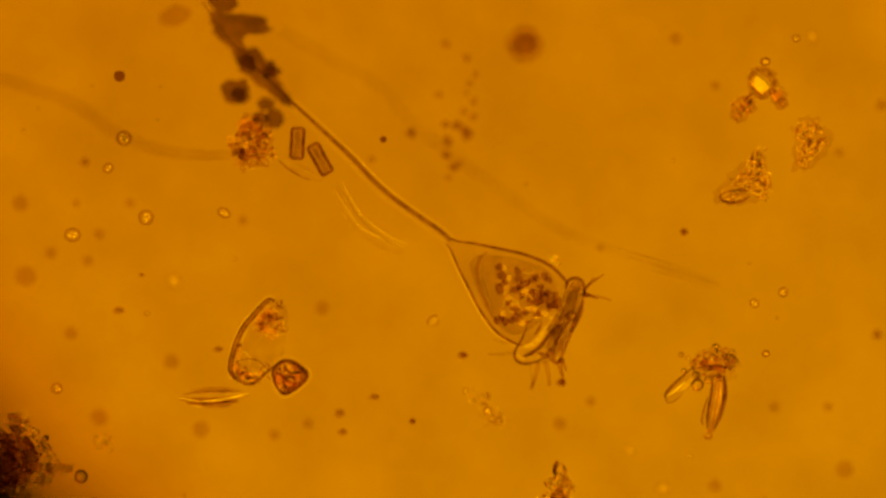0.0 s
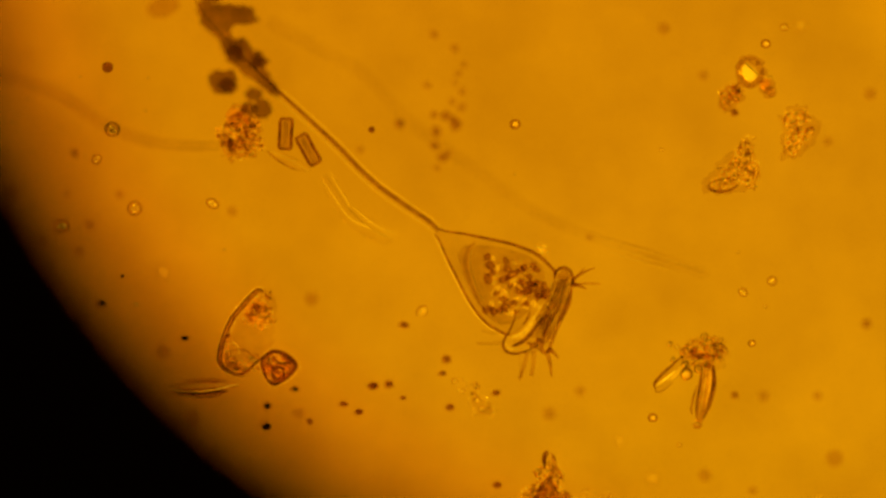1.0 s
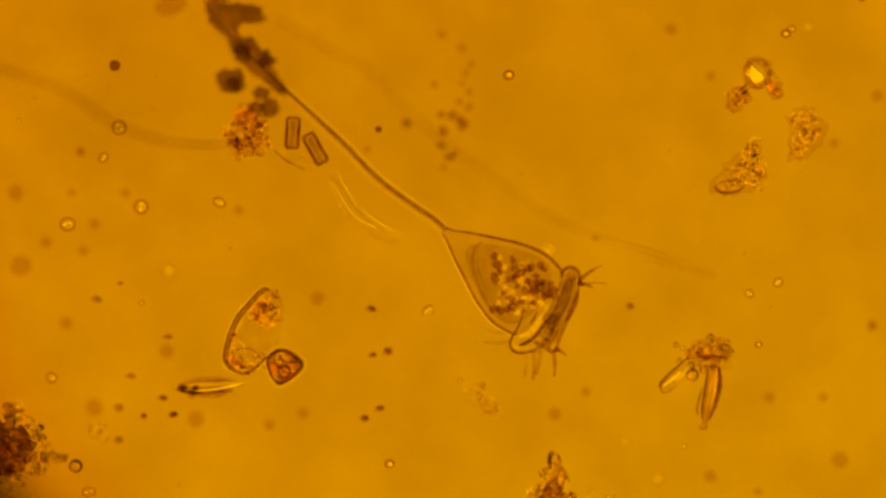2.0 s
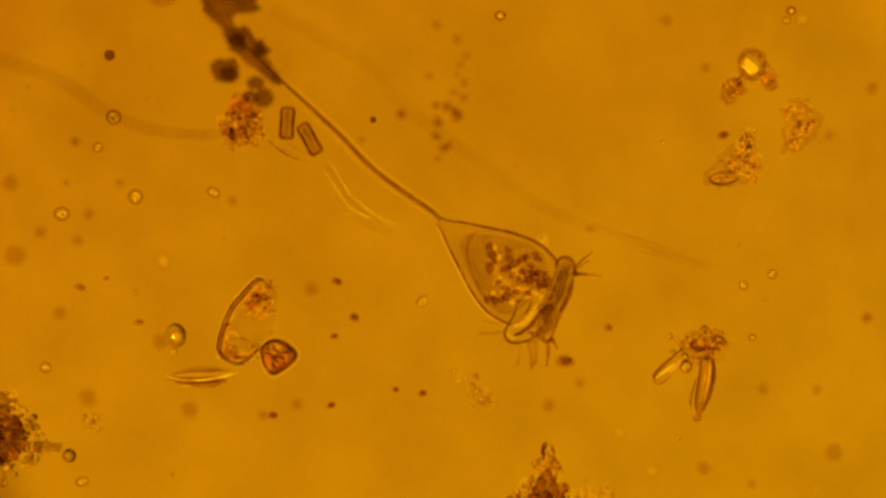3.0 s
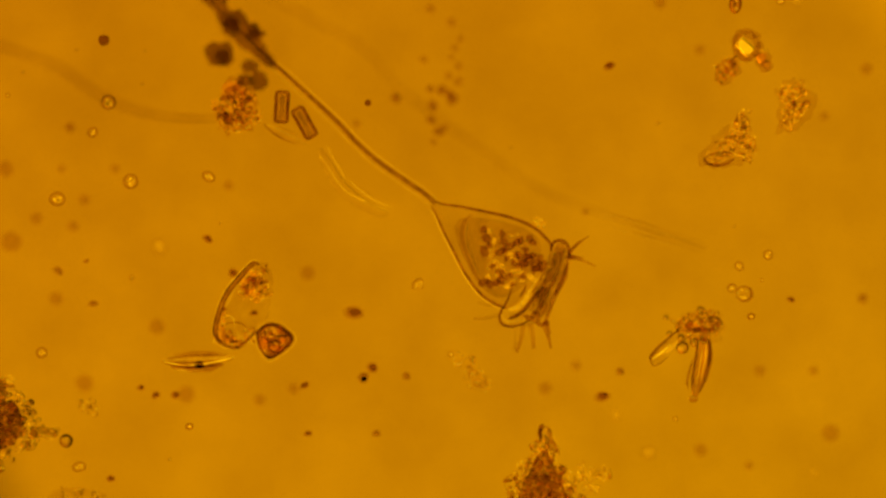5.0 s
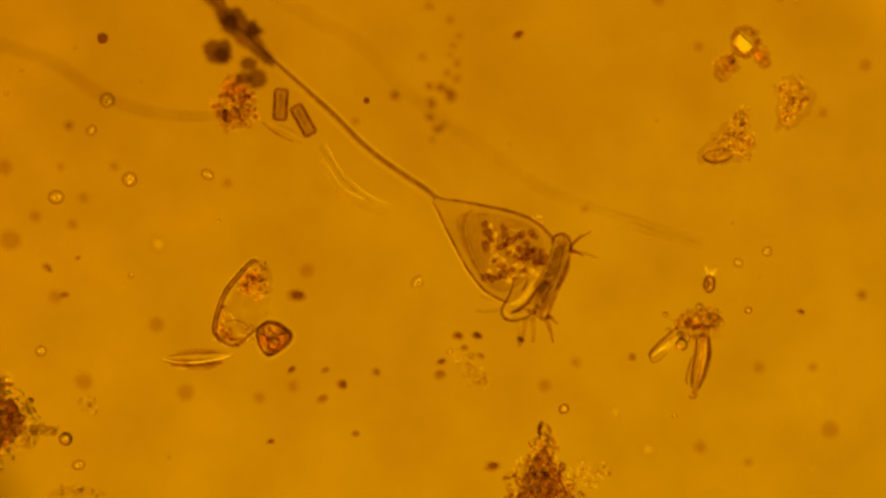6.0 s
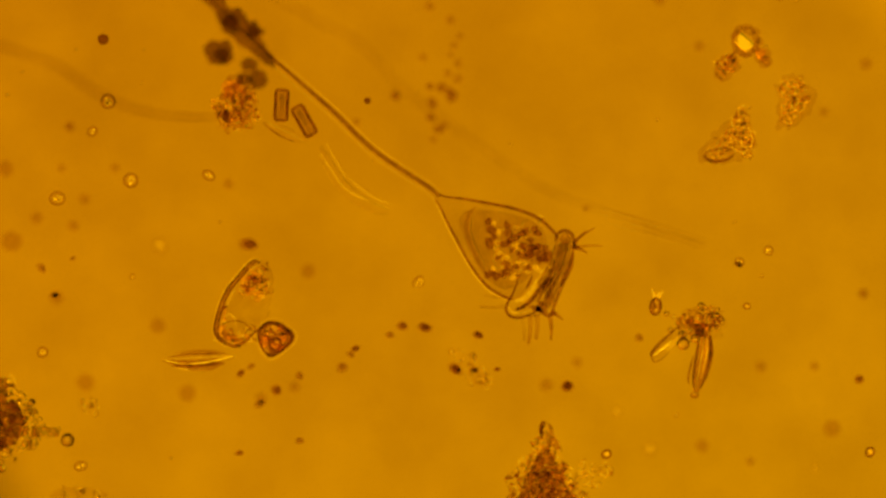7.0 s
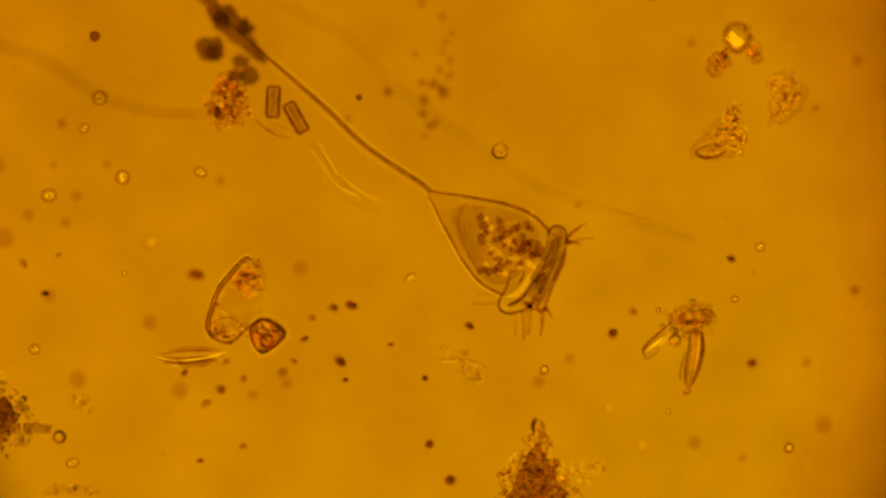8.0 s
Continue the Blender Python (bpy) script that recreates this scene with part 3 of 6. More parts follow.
    # the stalk's bright halos, built as thin pale tubes on either side
    for off, r in ((9, 0.7), (-9, 0.6)):
        edge = [p + Vector((0.61, 0.79, 0)) * off * U - Vector((0, 0, 0.02)) for p in pts[5:]]
        part("sheath_edge", tube("sheath_edge", edge, [0.5 * U, r * U, r * U, 0.5 * U], 8), M_GLEAM, stalk, "bright halo beside the sheath")
    return creature, cilia


animal, CILIA = bell_animal()


# ---- clumps of detritus ----
def pebble(name, outline, height, rings=7, lumps=0.0, seed=0):
    """A rounded body over a smooth closed outline (plan offsets in units of U), height to its middle in metres."""
    n = len(outline)
    pts = [Vector((x * U, -y * U, 0)) for x, y in outline]
    loop = smooth_path([pts[-1], *pts, pts[0]], 6)[6:-1]
    c = sum(loop, Vector()) / len(loop)
    verts, faces = [], []
    m = len(loop)
    off = Vector((seed * 3.1, seed * 1.7, 0))
    for i in range(-rings, rings + 1):
        a = math.pi / 2 * i / (rings + 0.5)
        for p in loop:
            q = c + (p - c) * math.cos(a) + Vector((0, 0, height * math.sin(a)))
            q += (q - c) * lumps * noise.noise(q * 30 + off)
            verts.append(q)
    for i in range(2 * rings):
        for j in range(m):
            k = (j + 1) % m
            faces.append([i * m + j, i * m + k, (i + 1) * m + k, (i + 1) * m + j])
    faces.append(list(range(m))[::-1])
    faces.append([2 * rings * m + j for j in range(m)])
    me = mesh_of(name, verts, faces)
    bm = bmesh.new()
    bm.from_mesh(me)
    bmesh.ops.recalc_face_normals(bm, faces=bm.faces)
    bm.to_mesh(me)
    bm.free()
    return me


def clump(name, centre, blobs, grain, count, material, label, category="detritus", seed=1, height=0.12, pieces=14, second=None, z0=0.0, jelly=None, core=None, dark=0.35, streaks=0, curl=7.0, shade=1.2, film=None):
    """A heap of grains: blobs are rows of x, y, radius in plan units; grains fill them, the larger ones single."""
    rng = np.random.default_rng(seed)
    o = at(*centre, z0)
    root = thing(name, o, label, category)
    w = np.array([b[2] ** 2 for b in blobs], float)
    w /= w.sum()
    spots = []
    for _ in range(count):
        bx, by, br = blobs[rng.choice(len(blobs), p=w)]
        rr, an = br * math.sqrt(rng.uniform()), rng.uniform(0, 2 * math.pi)
        z = z0 + rng.uniform(0.01, height) * (1.1 - 0.8 * rr / br)
        g = grain * rng.uniform(0.45, 1.3) * U
        spots.append((*(at(bx + rr * math.cos(an), by + rr * math.sin(an), max(z, z0 + g)) - o), g))
    split = int(count * (1 - dark))
    part("granular_mass", grains_mesh("granular_mass", rng, spots[:split]), material, root, kind="stuff")
    if dark:
        part("dark_granular_mass", grains_mesh("dark_granular_mass", rng, spots[split:]), M_UMBER, root, "darker brown grains", "stuff")
    if jelly:
        part("jelly", pebble("jelly", jelly, height * 0.3, 4, 0.35, seed), film or M_VEIL, root, "thin brown jelly")
    if core:
        q = part("core", pebble("core", core, height * 0.3, 5, 0.12, seed), M_CORE, root, "dense dark core")
        q.matrix_basis = Matrix.Translation((0, 0, height * 0.35))

    def scattered(n, spread=0.95):
        out = []
        for _ in range(n):
            bx, by, br = blobs[rng.choice(len(blobs), p=w)]
            rr, an = br * spread * math.sqrt(rng.uniform()), rng.uniform(0, 2 * math.pi)
            out.append(tuple(at(bx + rr * math.cos(an), by + rr * math.sin(an), z0 + rng.uniform(0.008, max(height * 0.7, 0.03))) - o))
        return out

    if streaks:
        part("bright_fleck_mass", worms_mesh("bright_fleck_mass", rng, scattered(int(streaks * 1.6)), curl, 1.3), M_CURL, root, "bright curled flecks", "stuff")
        part("dark_fleck_mass", worms_mesh("dark_fleck_mass", rng, scattered(int(streaks * shade)), curl, 1.2), M_CURLDARK, root, "dark curled flecks", "stuff")
    shapes = [lumpy("grain", rng, 2, 0.35) for _ in range(3)]
    for i in range(pieces):
        bx, by, br = blobs[rng.choice(len(blobs), p=w)]
        rr, an = br * 0.85 * math.sqrt(rng.uniform()), rng.uniform(0, 2 * math.pi)
        g = grain * rng.uniform(1.3, 2.2) * U
        p = at(bx + rr * math.cos(an), by + rr * math.sin(an), z0 + g + rng.uniform(0, height * 0.6)) - o
        ob = part("grain", shapes[i % 3], second or material, root)
        ob.matrix_basis = Matrix.LocRotScale(p, Euler(rng.uniform(0, 6, 3)), Vector((g, g * rng.uniform(0.6, 1), g * 0.8)))
    return root


golden = clump("detritus_clump", (420, 190), [(418, 192, 34), (424, 166, 28), (410, 216, 24), (438, 206, 24), (400, 192, 22), (440, 176, 16)], 3.2, 300, M_GLOWING,
               "golden brown grainy detritus clump beside the stalk", streaks=95, dark=0.3, curl=6, shade=1.5, jelly=[(-30, -8), (-22, -42), (12, -46), (32, -16), (36, 18), (14, 42), (-22, 40), (-34, 12)], seed=3, second=M_GLOWING, film=M_COAT)
for x, y, a, b, turn in ((-8, -32, 17, 9, 10), (8, -27, 13, 8, -25), (-16, -18, 7, 5, 40), (-14, 26, 8, 6, 0)):
    nugget = part("nugget", lumpy("nugget", np.random.default_rng(77 + a), 3, 0.4), M_NUGGET, golden, "pale orange nugget")
    nugget.matrix_basis = Matrix.LocRotScale((x * U, -y * U, 0.05), Euler((0, 0, radians(turn))), Vector((a * U, b * U, 8 * U)))
left_heap = clump("detritus_clump", (10, 750), [(0, 748, 44), (-40, 760, 58), (14, 738, 34), (22, 762, 28), (-20, 720, 48), (-30, 800, 48)], 5.0, 280, M_BROWN,
                  "dark brown detritus heap with orange core", streaks=70, dark=0.3, core=[(38, -10), (26, 30), (-30, 50), (-90, 40), (-100, -30), (-40, -50), (14, -40)], seed=4, height=0.26, second=M_GOLD, pieces=20)
for x, y, a, b in ((-2, 2, 12, 8), (-8, 12, 8, 5), (26, 28, 10, 5), (-22, -6, 11, 7), (-34, 20, 13, 8), (8, -22, 7, 5)):
    nugget = part("nugget", lumpy("nugget", np.random.default_rng(90 + b), 3, 0.4), M_ORANGE, left_heap, "glowing orange nugget")
    nugget.matrix_basis = Matrix.Translation((x * U, -y * U, 0.27)) @ Matrix.Diagonal((a * U, b * U, 6 * U, 1))
# clear granules crowd round the edge of the dark heap
rng = np.random.default_rng(41)
rim_shapes = [lumpy("rim_granule", rng, 3, 0.25) for _ in range(3)]
for k in range(52):
    q = math.radians(rng.uniform(-100, 78))
    d = rng.uniform(46, 70) if q > -1.0 else rng.uniform(50, 70)
    g = rng.uniform(4.0, 9.0)
    ob = part("rim_granule", rim_shapes[k % 3], (M_YOLK, M_GRAINCLEAR, M_RIM, M_GRAINCLEAR, M_CURL)[k % 5], left_heap)
    ob.matrix_basis = Matrix.LocRotScale(((d * math.cos(q) - 6) * U, -(d * 0.95 * math.sin(q) + 2) * U, g * U + rng.uniform(0, 0.05)), Euler(rng.uniform(0, 6, 3)), Vector((g * U, g * U * rng.uniform(0.6, 1), g * U * 0.6)))
low_heap = clump("detritus_clump", (955, 830), [(955, 850, 46), (965, 800, 27), (935, 872, 46), (985, 862, 38), (970, 780, 15), (974, 796, 16), (950, 910, 66), (1000, 930, 60)], 3.6, 560, M_BROWN,
                 "brown pyramid-shaped grainy detritus heap", streaks=230, dark=0.45, curl=7, core=[(5, -40), (20, -12), (40, 26), (66, 110), (-10, 130), (-60, 100), (-38, 42), (-12, -8)], seed=5, height=0.2, second=M_GOLD, pieces=46)
clump("detritus_clump", (1295, 260), [(1312, 224, 15), (1308, 240, 18), (1300, 258, 20), (1328, 256, 15), (1322, 278, 14), (1284, 264, 17), (1268, 280, 14), (1318, 205, 8)], 2.4, 120, M_GOLD,
      "loose golden flake of detritus", dark=0.4, streaks=95, curl=8, jelly=[(16, -58), (38, -30), (44, 8), (30, 32), (0, 36), (-40, 40), (-54, 22), (-34, -8), (-8, -32)], seed=6, height=0.08, pieces=6, film=M_MIST)
clump("detritus_clump", (1405, 195), [(1398, 170, 17), (1416, 166, 11), (1404, 204, 17), (1394, 222, 13), (1424, 192, 11)], 2.4, 90, M_GOLD, "small golden grainy detritus flake", dark=0.4, streaks=75, curl=8,
      jelly=[(0, -50), (26, -38), (38, 0), (20, 26), (-6, 48), (-28, 44), (-30, 16), (-24, -6), (-30, -32)], seed=7, height=0.08, pieces=6, film=M_MIST)
clump("detritus_clump", (1290, 130), [(1290, 124, 18), (1282, 138, 14), (1302, 114, 11), (1276, 122, 9)], 2.6, 90, M_BROWN, "small brown grainy detritus flake", streaks=16, dark=0.6, seed=8, height=0.07, pieces=4, film=M_COAT, curl=5,
      jelly=[(0, -24), (18, -18), (20, 2), (4, 20), (-18, 26), (-24, 4), (-16, -14)])
clump("detritus_clump", (1235, 585), [(1236, 580, 28), (1214, 586, 20), (1262, 578, 20), (1236, 596, 16), (1250, 562, 14)], 3.2, 120, M_BROWN,
      "brown knot of debris holding two spines", streaks=34, dark=0.5, seed=9, height=0.14, second=M_BEAD, pieces=14,
      jelly=[(-40, 0), (-20, -26), (10, -32), (38, -22), (50, 4), (34, 22), (0, 26), (-28, 20)])
clump("pale_cluster", (840, 665), [(840, 672, 22), (812, 640, 14), (858, 680, 16), (836, 640, 8)], 2.6, 36, M_GRAINCLEAR, "loose cluster of pale clear beads", "detritus", streaks=26, dark=0.08, curl=5, shade=0.35, seed=10, height=0.05, pieces=12, second=M_GRAINCLEAR)
clump("pale_cluster", (954, 398), [(954, 398, 9), (948, 390, 6), (962, 402, 5)], 1.8, 12, M_CURL, "tuft of tiny bright specks on the bell flank", "detritus", streaks=16, curl=4, shade=0.2, dark=0.1, seed=18, height=0.05, pieces=2)
clump("pale_cluster", (1045, 850), [(1045, 852, 24), (1030, 834, 12), (1068, 842, 14)], 2.8, 50, M_BEAD, "pale loose cluster beside the brown heap", "detritus", streaks=30, dark=0.1, curl=6, shade=0.35, seed=12, height=0.06, pieces=10, second=M_GRAINCLEAR)
clump("pale_cluster", (10, 690), [(4, 688, 18), (14, 678, 12)], 3.2, 40, M_GOLD, "pale grainy patch above the dark heap", "detritus", streaks=20, shade=0.35, seed=13, height=0.06, pieces=4)
clump("pale_cluster", (78, 764), [(72, 764, 9), (88, 768, 10), (98, 766, 7)], 3.4, 30, M_GRAINCLEAR, "string of clear granules trailing from the dark heap", "detritus", streaks=16, curl=5, dark=0.1, shade=0.35, seed=16, height=0.04, pieces=7, second=M_GRAINCLEAR)
clump("pale_cluster", (155, 725), [(148, 722, 13), (165, 730, 12), (160, 714, 8)], 2.8, 16, M_GRAINCLEAR, "faint cluster of clear beads", "detritus", streaks=8, curl=5, dark=0.1, shade=0.35, seed=14, height=0.05, pieces=9, second=M_GRAINCLEAR)
clump("pale_cluster", (120, 876), [(112, 876, 9), (140, 874, 10), (170, 878, 8)], 3.0, 16, M_GRAINCLEAR, "faint row of clear granules on the slide", "detritus", streaks=8, dark=0.1, shade=0.35, seed=15, height=0.04, pieces=4,
      jelly=[(-30, -6), (10, -12), (56, -6), (60, 8), (10, 12), (-28, 8)])


# ---- single bodies lying on the slide ----
def line_on(name, root, pts, radii, material, z=0.0, sides=8, flat=1.0, label=""):
    """A tube through plan offsets, as a part of root."""
    return part(name, tube(name, [Vector((x * U, -y * U, z)) for x, y in pts], [r * U for r in radii], sides, flat), material, root, label)


grain_oval = thing("oval_cyst", at(1274, 285, 0.05), "flat golden oval cyst at the edge of a flake", "cyst")
part("wall", pebble("wall", [(30 * math.cos(q), 13 * math.sin(q) - 4 * math.cos(q)) for q in np.linspace(0, 5.6, 9)], 0.03), M_VEIL, grain_oval, "brown oval wall")
line_on("edge", grain_oval, [(-28, 0), (-20, 9), (-4, 12), (14, 8), (26, 0)], [1.2, 2.4, 3, 2.4, 1.2], M_DARKLINE, 0.01, label="dark lower edge")
line_on("edge", grain_oval, [(-28, 0), (-18, -6), (0, -11), (18, -12)], [0.8, 1.4, 1.4, 0.8], M_FOLD, 0.01)
for pts in ([(-20, -1), (-6, 1), (14, -3)], [(-16, 4), (0, 5), (20, 0)], [(-10, -5), (6, -6), (22, -7)], [(-22, 2), (-14, -3), (-8, -4)]):
    line_on("streak", grain_oval, pts, [0.8, 2.0, 0.8], M_CURL, -0.03, label="golden streak")
kernel = thing("dark_kernel", at(961, 771, 0.26), "dark greenish curved seed on top of the heap", "seed")
part("hull", pebble("hull", [(-6, 16), (-10, 2), (-8, -12), (-1, -18), (3, -12), (-2, -2), (0, 12)], 0.03), M_DARKLINE, kernel, "dark curved hull")
part("hull_edge", pebble("hull_edge", [(-6, 12), (-8, 0), (-5, -10), (-1, -8), (-4, 2), (-3, 12)], 0.036), M_GIRDLE, kernel, "darkest edge of the hull")
part("germ", pebble("germ", [(2, 16), (1, 0), (6, -12), (13, -6), (15, 6), (10, 15)], 0.02), M_GRAINCLEAR, kernel, "clear germ")
line_on("germ_edge", kernel, [(4, -14), (12, -8), (15, 4), (11, 15), (2, 17)], [0.8, 1.3, 1.4, 1.2, 0.8], M_FOLD, 0.0, label="thin brown edge")

def spindle(length, width, tip=0.0, n=14, turn=0.0):
    """Outline of a boat shape: length along x, pointed by tip."""
    pts = []
    for side in (1, -1):
        for i in range(n):
            u = -1 + 2 * i / n
            u *= side
            w = width / 2 * (1 - abs(u) ** (2 + tip)) ** (0.6 + tip * 0.1)
            pts.append((u * length / 2, -w * side))
    c, s = math.cos(radians(turn)), math.sin(radians(turn))
    return [(x * c - y * s, x * s + y * c) for x, y in pts]


def rod(px, py, length, width, turn, label):
    root = thing("rod_diatom", at(px, py, 0.045), label, "diatom", "box-shaped diatoms")
    w, l = width / 2 * U, length / 2 * U
    body = part("valve", slab_mesh("valve", [(-w, -l), (w, -l), (w * 0.9, 0), (w, l), (-w, l), (-w * 0.9, 0)], -w * 0.8, w * 0.8, w * 0.42, True), M_ROD, root, "brown glassy box valve")
    part("chloroplast", slab_mesh("chloroplast", [(-w * .35, -l * .75), (w * .35, -l * .75), (w * .35, l * .75), (-w * .35, l * .75)], -w * .2, w * .2, w * .15), M_FAINT, root, "pale inner strip")
    x, y = width * 0.42, length * 0.46
    loop = [(-x, -y * 0.8), (-x * 0.96, 0), (-x, y * 0.8), (-x * 0.75, y), (0, y * 1.02), (x * 0.75, y), (x, y * 0.8), (x * 0.96, 0), (x, -y * 0.8), (x * 0.75, -y), (0, -y * 1.02), (-x * 0.75, -y), (-x, -y * 0.8)]
    line_on("girdle", root, loop, [3.4] * 4, M_FOLD, w * 0.4, label="dark girdle edge")
    line_on("girdle", root, [(x, -y * 0.85), (x * 0.96, 0), (x, y * 0.85)], [2.6, 3, 2.6], M_FOLD, w * 0.5)
    line_on("girdle", root, [(-x, -y * 0.85), (-x * 0.96, 0), (-x, y * 0.85)], [2, 2.2, 2], M_FOLD, w * 0.5)
    line_on("bright_strip", root, [(-width * 0.05, -length * 0.36), (-width * 0.05, length * 0.36)], [width * 0.12, width * 0.14], M_FAINT2, -w * 0.9, flat=0.5, label="pale middle strip")
    root.matrix_world = Matrix.Translation(root.location) @ pose(0, 0, 0, 0, 0, turn)
    return root


M_ROD = clear_matter("rod_shell", (0.84, 0.77, 0.64), (0.93, 0.88, 0.78), 1.1, scale=18, clear=0.35)
rod(500, 192, 57, 26, -3, "upright brown box-shaped diatom next to the detritus")
rod(540, 220, 60, 25, 29, "slanting brown box-shaped diatom near the stalk")


def boat_diatom():
    root = thing("boat_diatom", at(350, 640, 0.05), "slender boat-shaped diatom with bright lengthwise ribs", "diatom")
    part("valve", pebble("valve", spindle(132, 22, 0.3, 14, -3), 0.03), M_VEIL, root, "clear boat-shaped valve")
    for pts, r, m in (([(-64, 2), (-30, 9), (8, 7), (40, 1), (64, -5)], 1.5, M_FLECK), ([(-62, 0), (-30, -1), (8, -2), (40, -4), (62, -6)], 0.9, M_CURL), ([(-50, 4), (-20, 5), (14, 3), (46, -2)], 1.6, M_FOLD),
                      ([(-56, -3), (-20, -8), (16, -9), (50, -9)], 2.2, M_HAZE2), ([(-58, 6), (-26, 13), (10, 12), (44, 5)], 1.8, M_FOLD), ([(-50, 14), (-20, 19), (16, 18)], 1.1, M_CURL), ([(-44, -10), (0, -14), (44, -12)], 2.4, M_HAZE)):
        line_on("rib", root, pts, [0.4, r, r, r, 0.4], m, -0.034)
    for x, y, a, b in ((6, 15, 30, 7), (-28, 12, 22, 5), (30, 9, 16, 4)):
        c = part("chloroplast", pebble("chloroplast", [(a * math.cos(q), b * math.sin(q)) for q in np.linspace(0, 5.6, 9)], 0.008, 7, 0.3, int(a)), M_FOLD, root, "brown chloroplast patch")
        c.matrix_basis = Matrix.Translation((x * U, -y * U, -0.036))
    return root


M_BRIGHT = clear_matter("bright_rib", (1, 0.98, 0.9), (1, 1, 1), 1.1, 0.35, scale=20, scatter=0.25, scatter_colour=(1, 0.95, 0.3))
boat_diatom()


def flask_shell():
    cx, cy = 430, 545
    root = thing("shell_case", at(cx, cy, 0.07), "half-empty translucent shell case with golden grains inside", "shell")
    side = [(30, -73), (20, -77), (6, -65), (-9, -48), (-24, -30), (-34, -12), (-42, 10), (-48, 34), (-48, 50), (-38, 64), (-16, 73), (2, 65), (15, 53), (28, 42), (40, 36)]
    out = side[1:-2] + [(42, 18), (52, -22), (48, -56), (34, -72)]
    case = part("case", pebble("case", out, 0.02, 5, 0.25, 4), M_VEIL, root, "clear faint case wall")
    case.matrix_basis = Matrix.Translation((0, 0, 0.04))

    def shifted(pts, d):
        """The same line moved sideways by d, towards the inside of the case."""
        res = []
        for i, (x, y) in enumerate(pts):
            (x0, y0), (x1, y1) = pts[max(i - 1, 0)], pts[min(i + 1, len(pts) - 1)]
            n = math.hypot(x1 - x0, y1 - y0)
            res.append((x + (y1 - y0) / n * d, y - (x1 - x0) / n * d))
        return res

    line_on("wall", root, side[:10], [1.4, 3.4, 4.6, 4.8, 4.6, 4.4, 4, 3], M_SHELL, 0.0, 12, 1.0, "thick brown curved wall")
    line_on("rim", root, shifted(side[:10], -2.6), [0.8, 1.5, 1.8, 1.8, 2.0, 2.0, 1.8], M_DARKLINE, 0.02, label="dark outer edge")
    line_on("rim", root, side[8:], [2.6, 3.4, 3.4, 2.6, 2.4, 1.8, 1.2], M_DARKLINE, 0.0)
    line_on("rim", root, shifted(side[1:9], 4), [0.8, 1.6, 1.8, 1.6, 0.8], M_FOLD, 0.02, label="brown inner edge")
    # bright lines on both sides of the wall: highlights made as tubes
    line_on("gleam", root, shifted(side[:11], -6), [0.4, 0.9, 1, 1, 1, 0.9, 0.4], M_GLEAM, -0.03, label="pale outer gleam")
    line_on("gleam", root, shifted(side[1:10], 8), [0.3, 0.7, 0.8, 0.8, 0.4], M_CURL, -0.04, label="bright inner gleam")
    line_on("rim", root, [(-40, 36), (-28, 30), (-10, 28), (4, 34), (12, 46)], [0.8, 1.3, 1.3, 1.6, 1.6], M_FOLD, 0.0)
    line_on("rim", root, [(24, -80), (38, -76), (48, -62), (53, -44), (50, -30)], [1, 3, 3.4, 3, 1], M_VEIL, 0.04, label="blurred brown edge")
    rng = np.random.default_rng(21)
    spots = [((x * U), -y * U, rng.uniform(-0.05, 0.0), rng.uniform(1.6, 4.2) * U) for x, y in
             zip(np.r_[rng.normal(20, 14, 66), rng.normal(4, 7, 14), rng.normal(-28, 9, 22), rng.normal(24, 7, 10), rng.normal(-36, 4, 10)], np.r_[rng.normal(-38, 12, 66), rng.normal(-28, 9, 14), rng.normal(57, 6, 22), rng.normal(-60, 6, 10), rng.normal(10, 18, 10)])]
    spots = [p for p in spots if 65 * (p[0] / U - 20) + 54 * (77 - p[1] / U) > 700 or p[1] < -0.02]
    part("granular_mass", grains_mesh("granular_mass", rng, spots[::3] + spots[1::3]), M_GLOWING, root, "golden grains", "stuff")
    part("dark_granular_mass", grains_mesh("dark_granular_mass", rng, spots[2::3]), M_UMBER, root, "brown grains", "stuff")
    def within(n, areas):
        out = []
        for _ in range(n):
            x, y, sx, sy = areas[rng.integers(len(areas))]
            out.append((rng.normal(x, sx) * U, -rng.normal(y, sy) * U, rng.uniform(-0.05, 0.0)))
        return out

    filled = [(22, -46, 12, 11), (20, -34, 13, 10), (34, -26, 8, 9), (-28, 58, 9, 6), (-4, 62, 9, 5), (-36, 44, 3, 8), (10, 50, 4, 6)]
    part("bright_fleck_mass", worms_mesh("bright_fleck_mass", rng, within(125, filled), 7, 1.9), M_CURL, root, "bright curled flecks", "stuff")
    part("dark_fleck_mass", worms_mesh("dark_fleck_mass", rng, within(60, filled), 7, 1.6), M_CURLDARK, root, "dark curled flecks", "stuff")
    line_on("rim", root, [(-34, 22), (-26, 16), (-16, 24), (-14, 38)], [0.5, 1.1, 1.1, 0.5], M_CURL, -0.02, label="pale inner fold")
    line_on("rim", root, [(12, 34), (20, 40), (18, 50)], [0.6, 1.8, 0.8], M_FOLD, 0.0)
    shapes = lumpy("grain", rng, 2, 0.3)
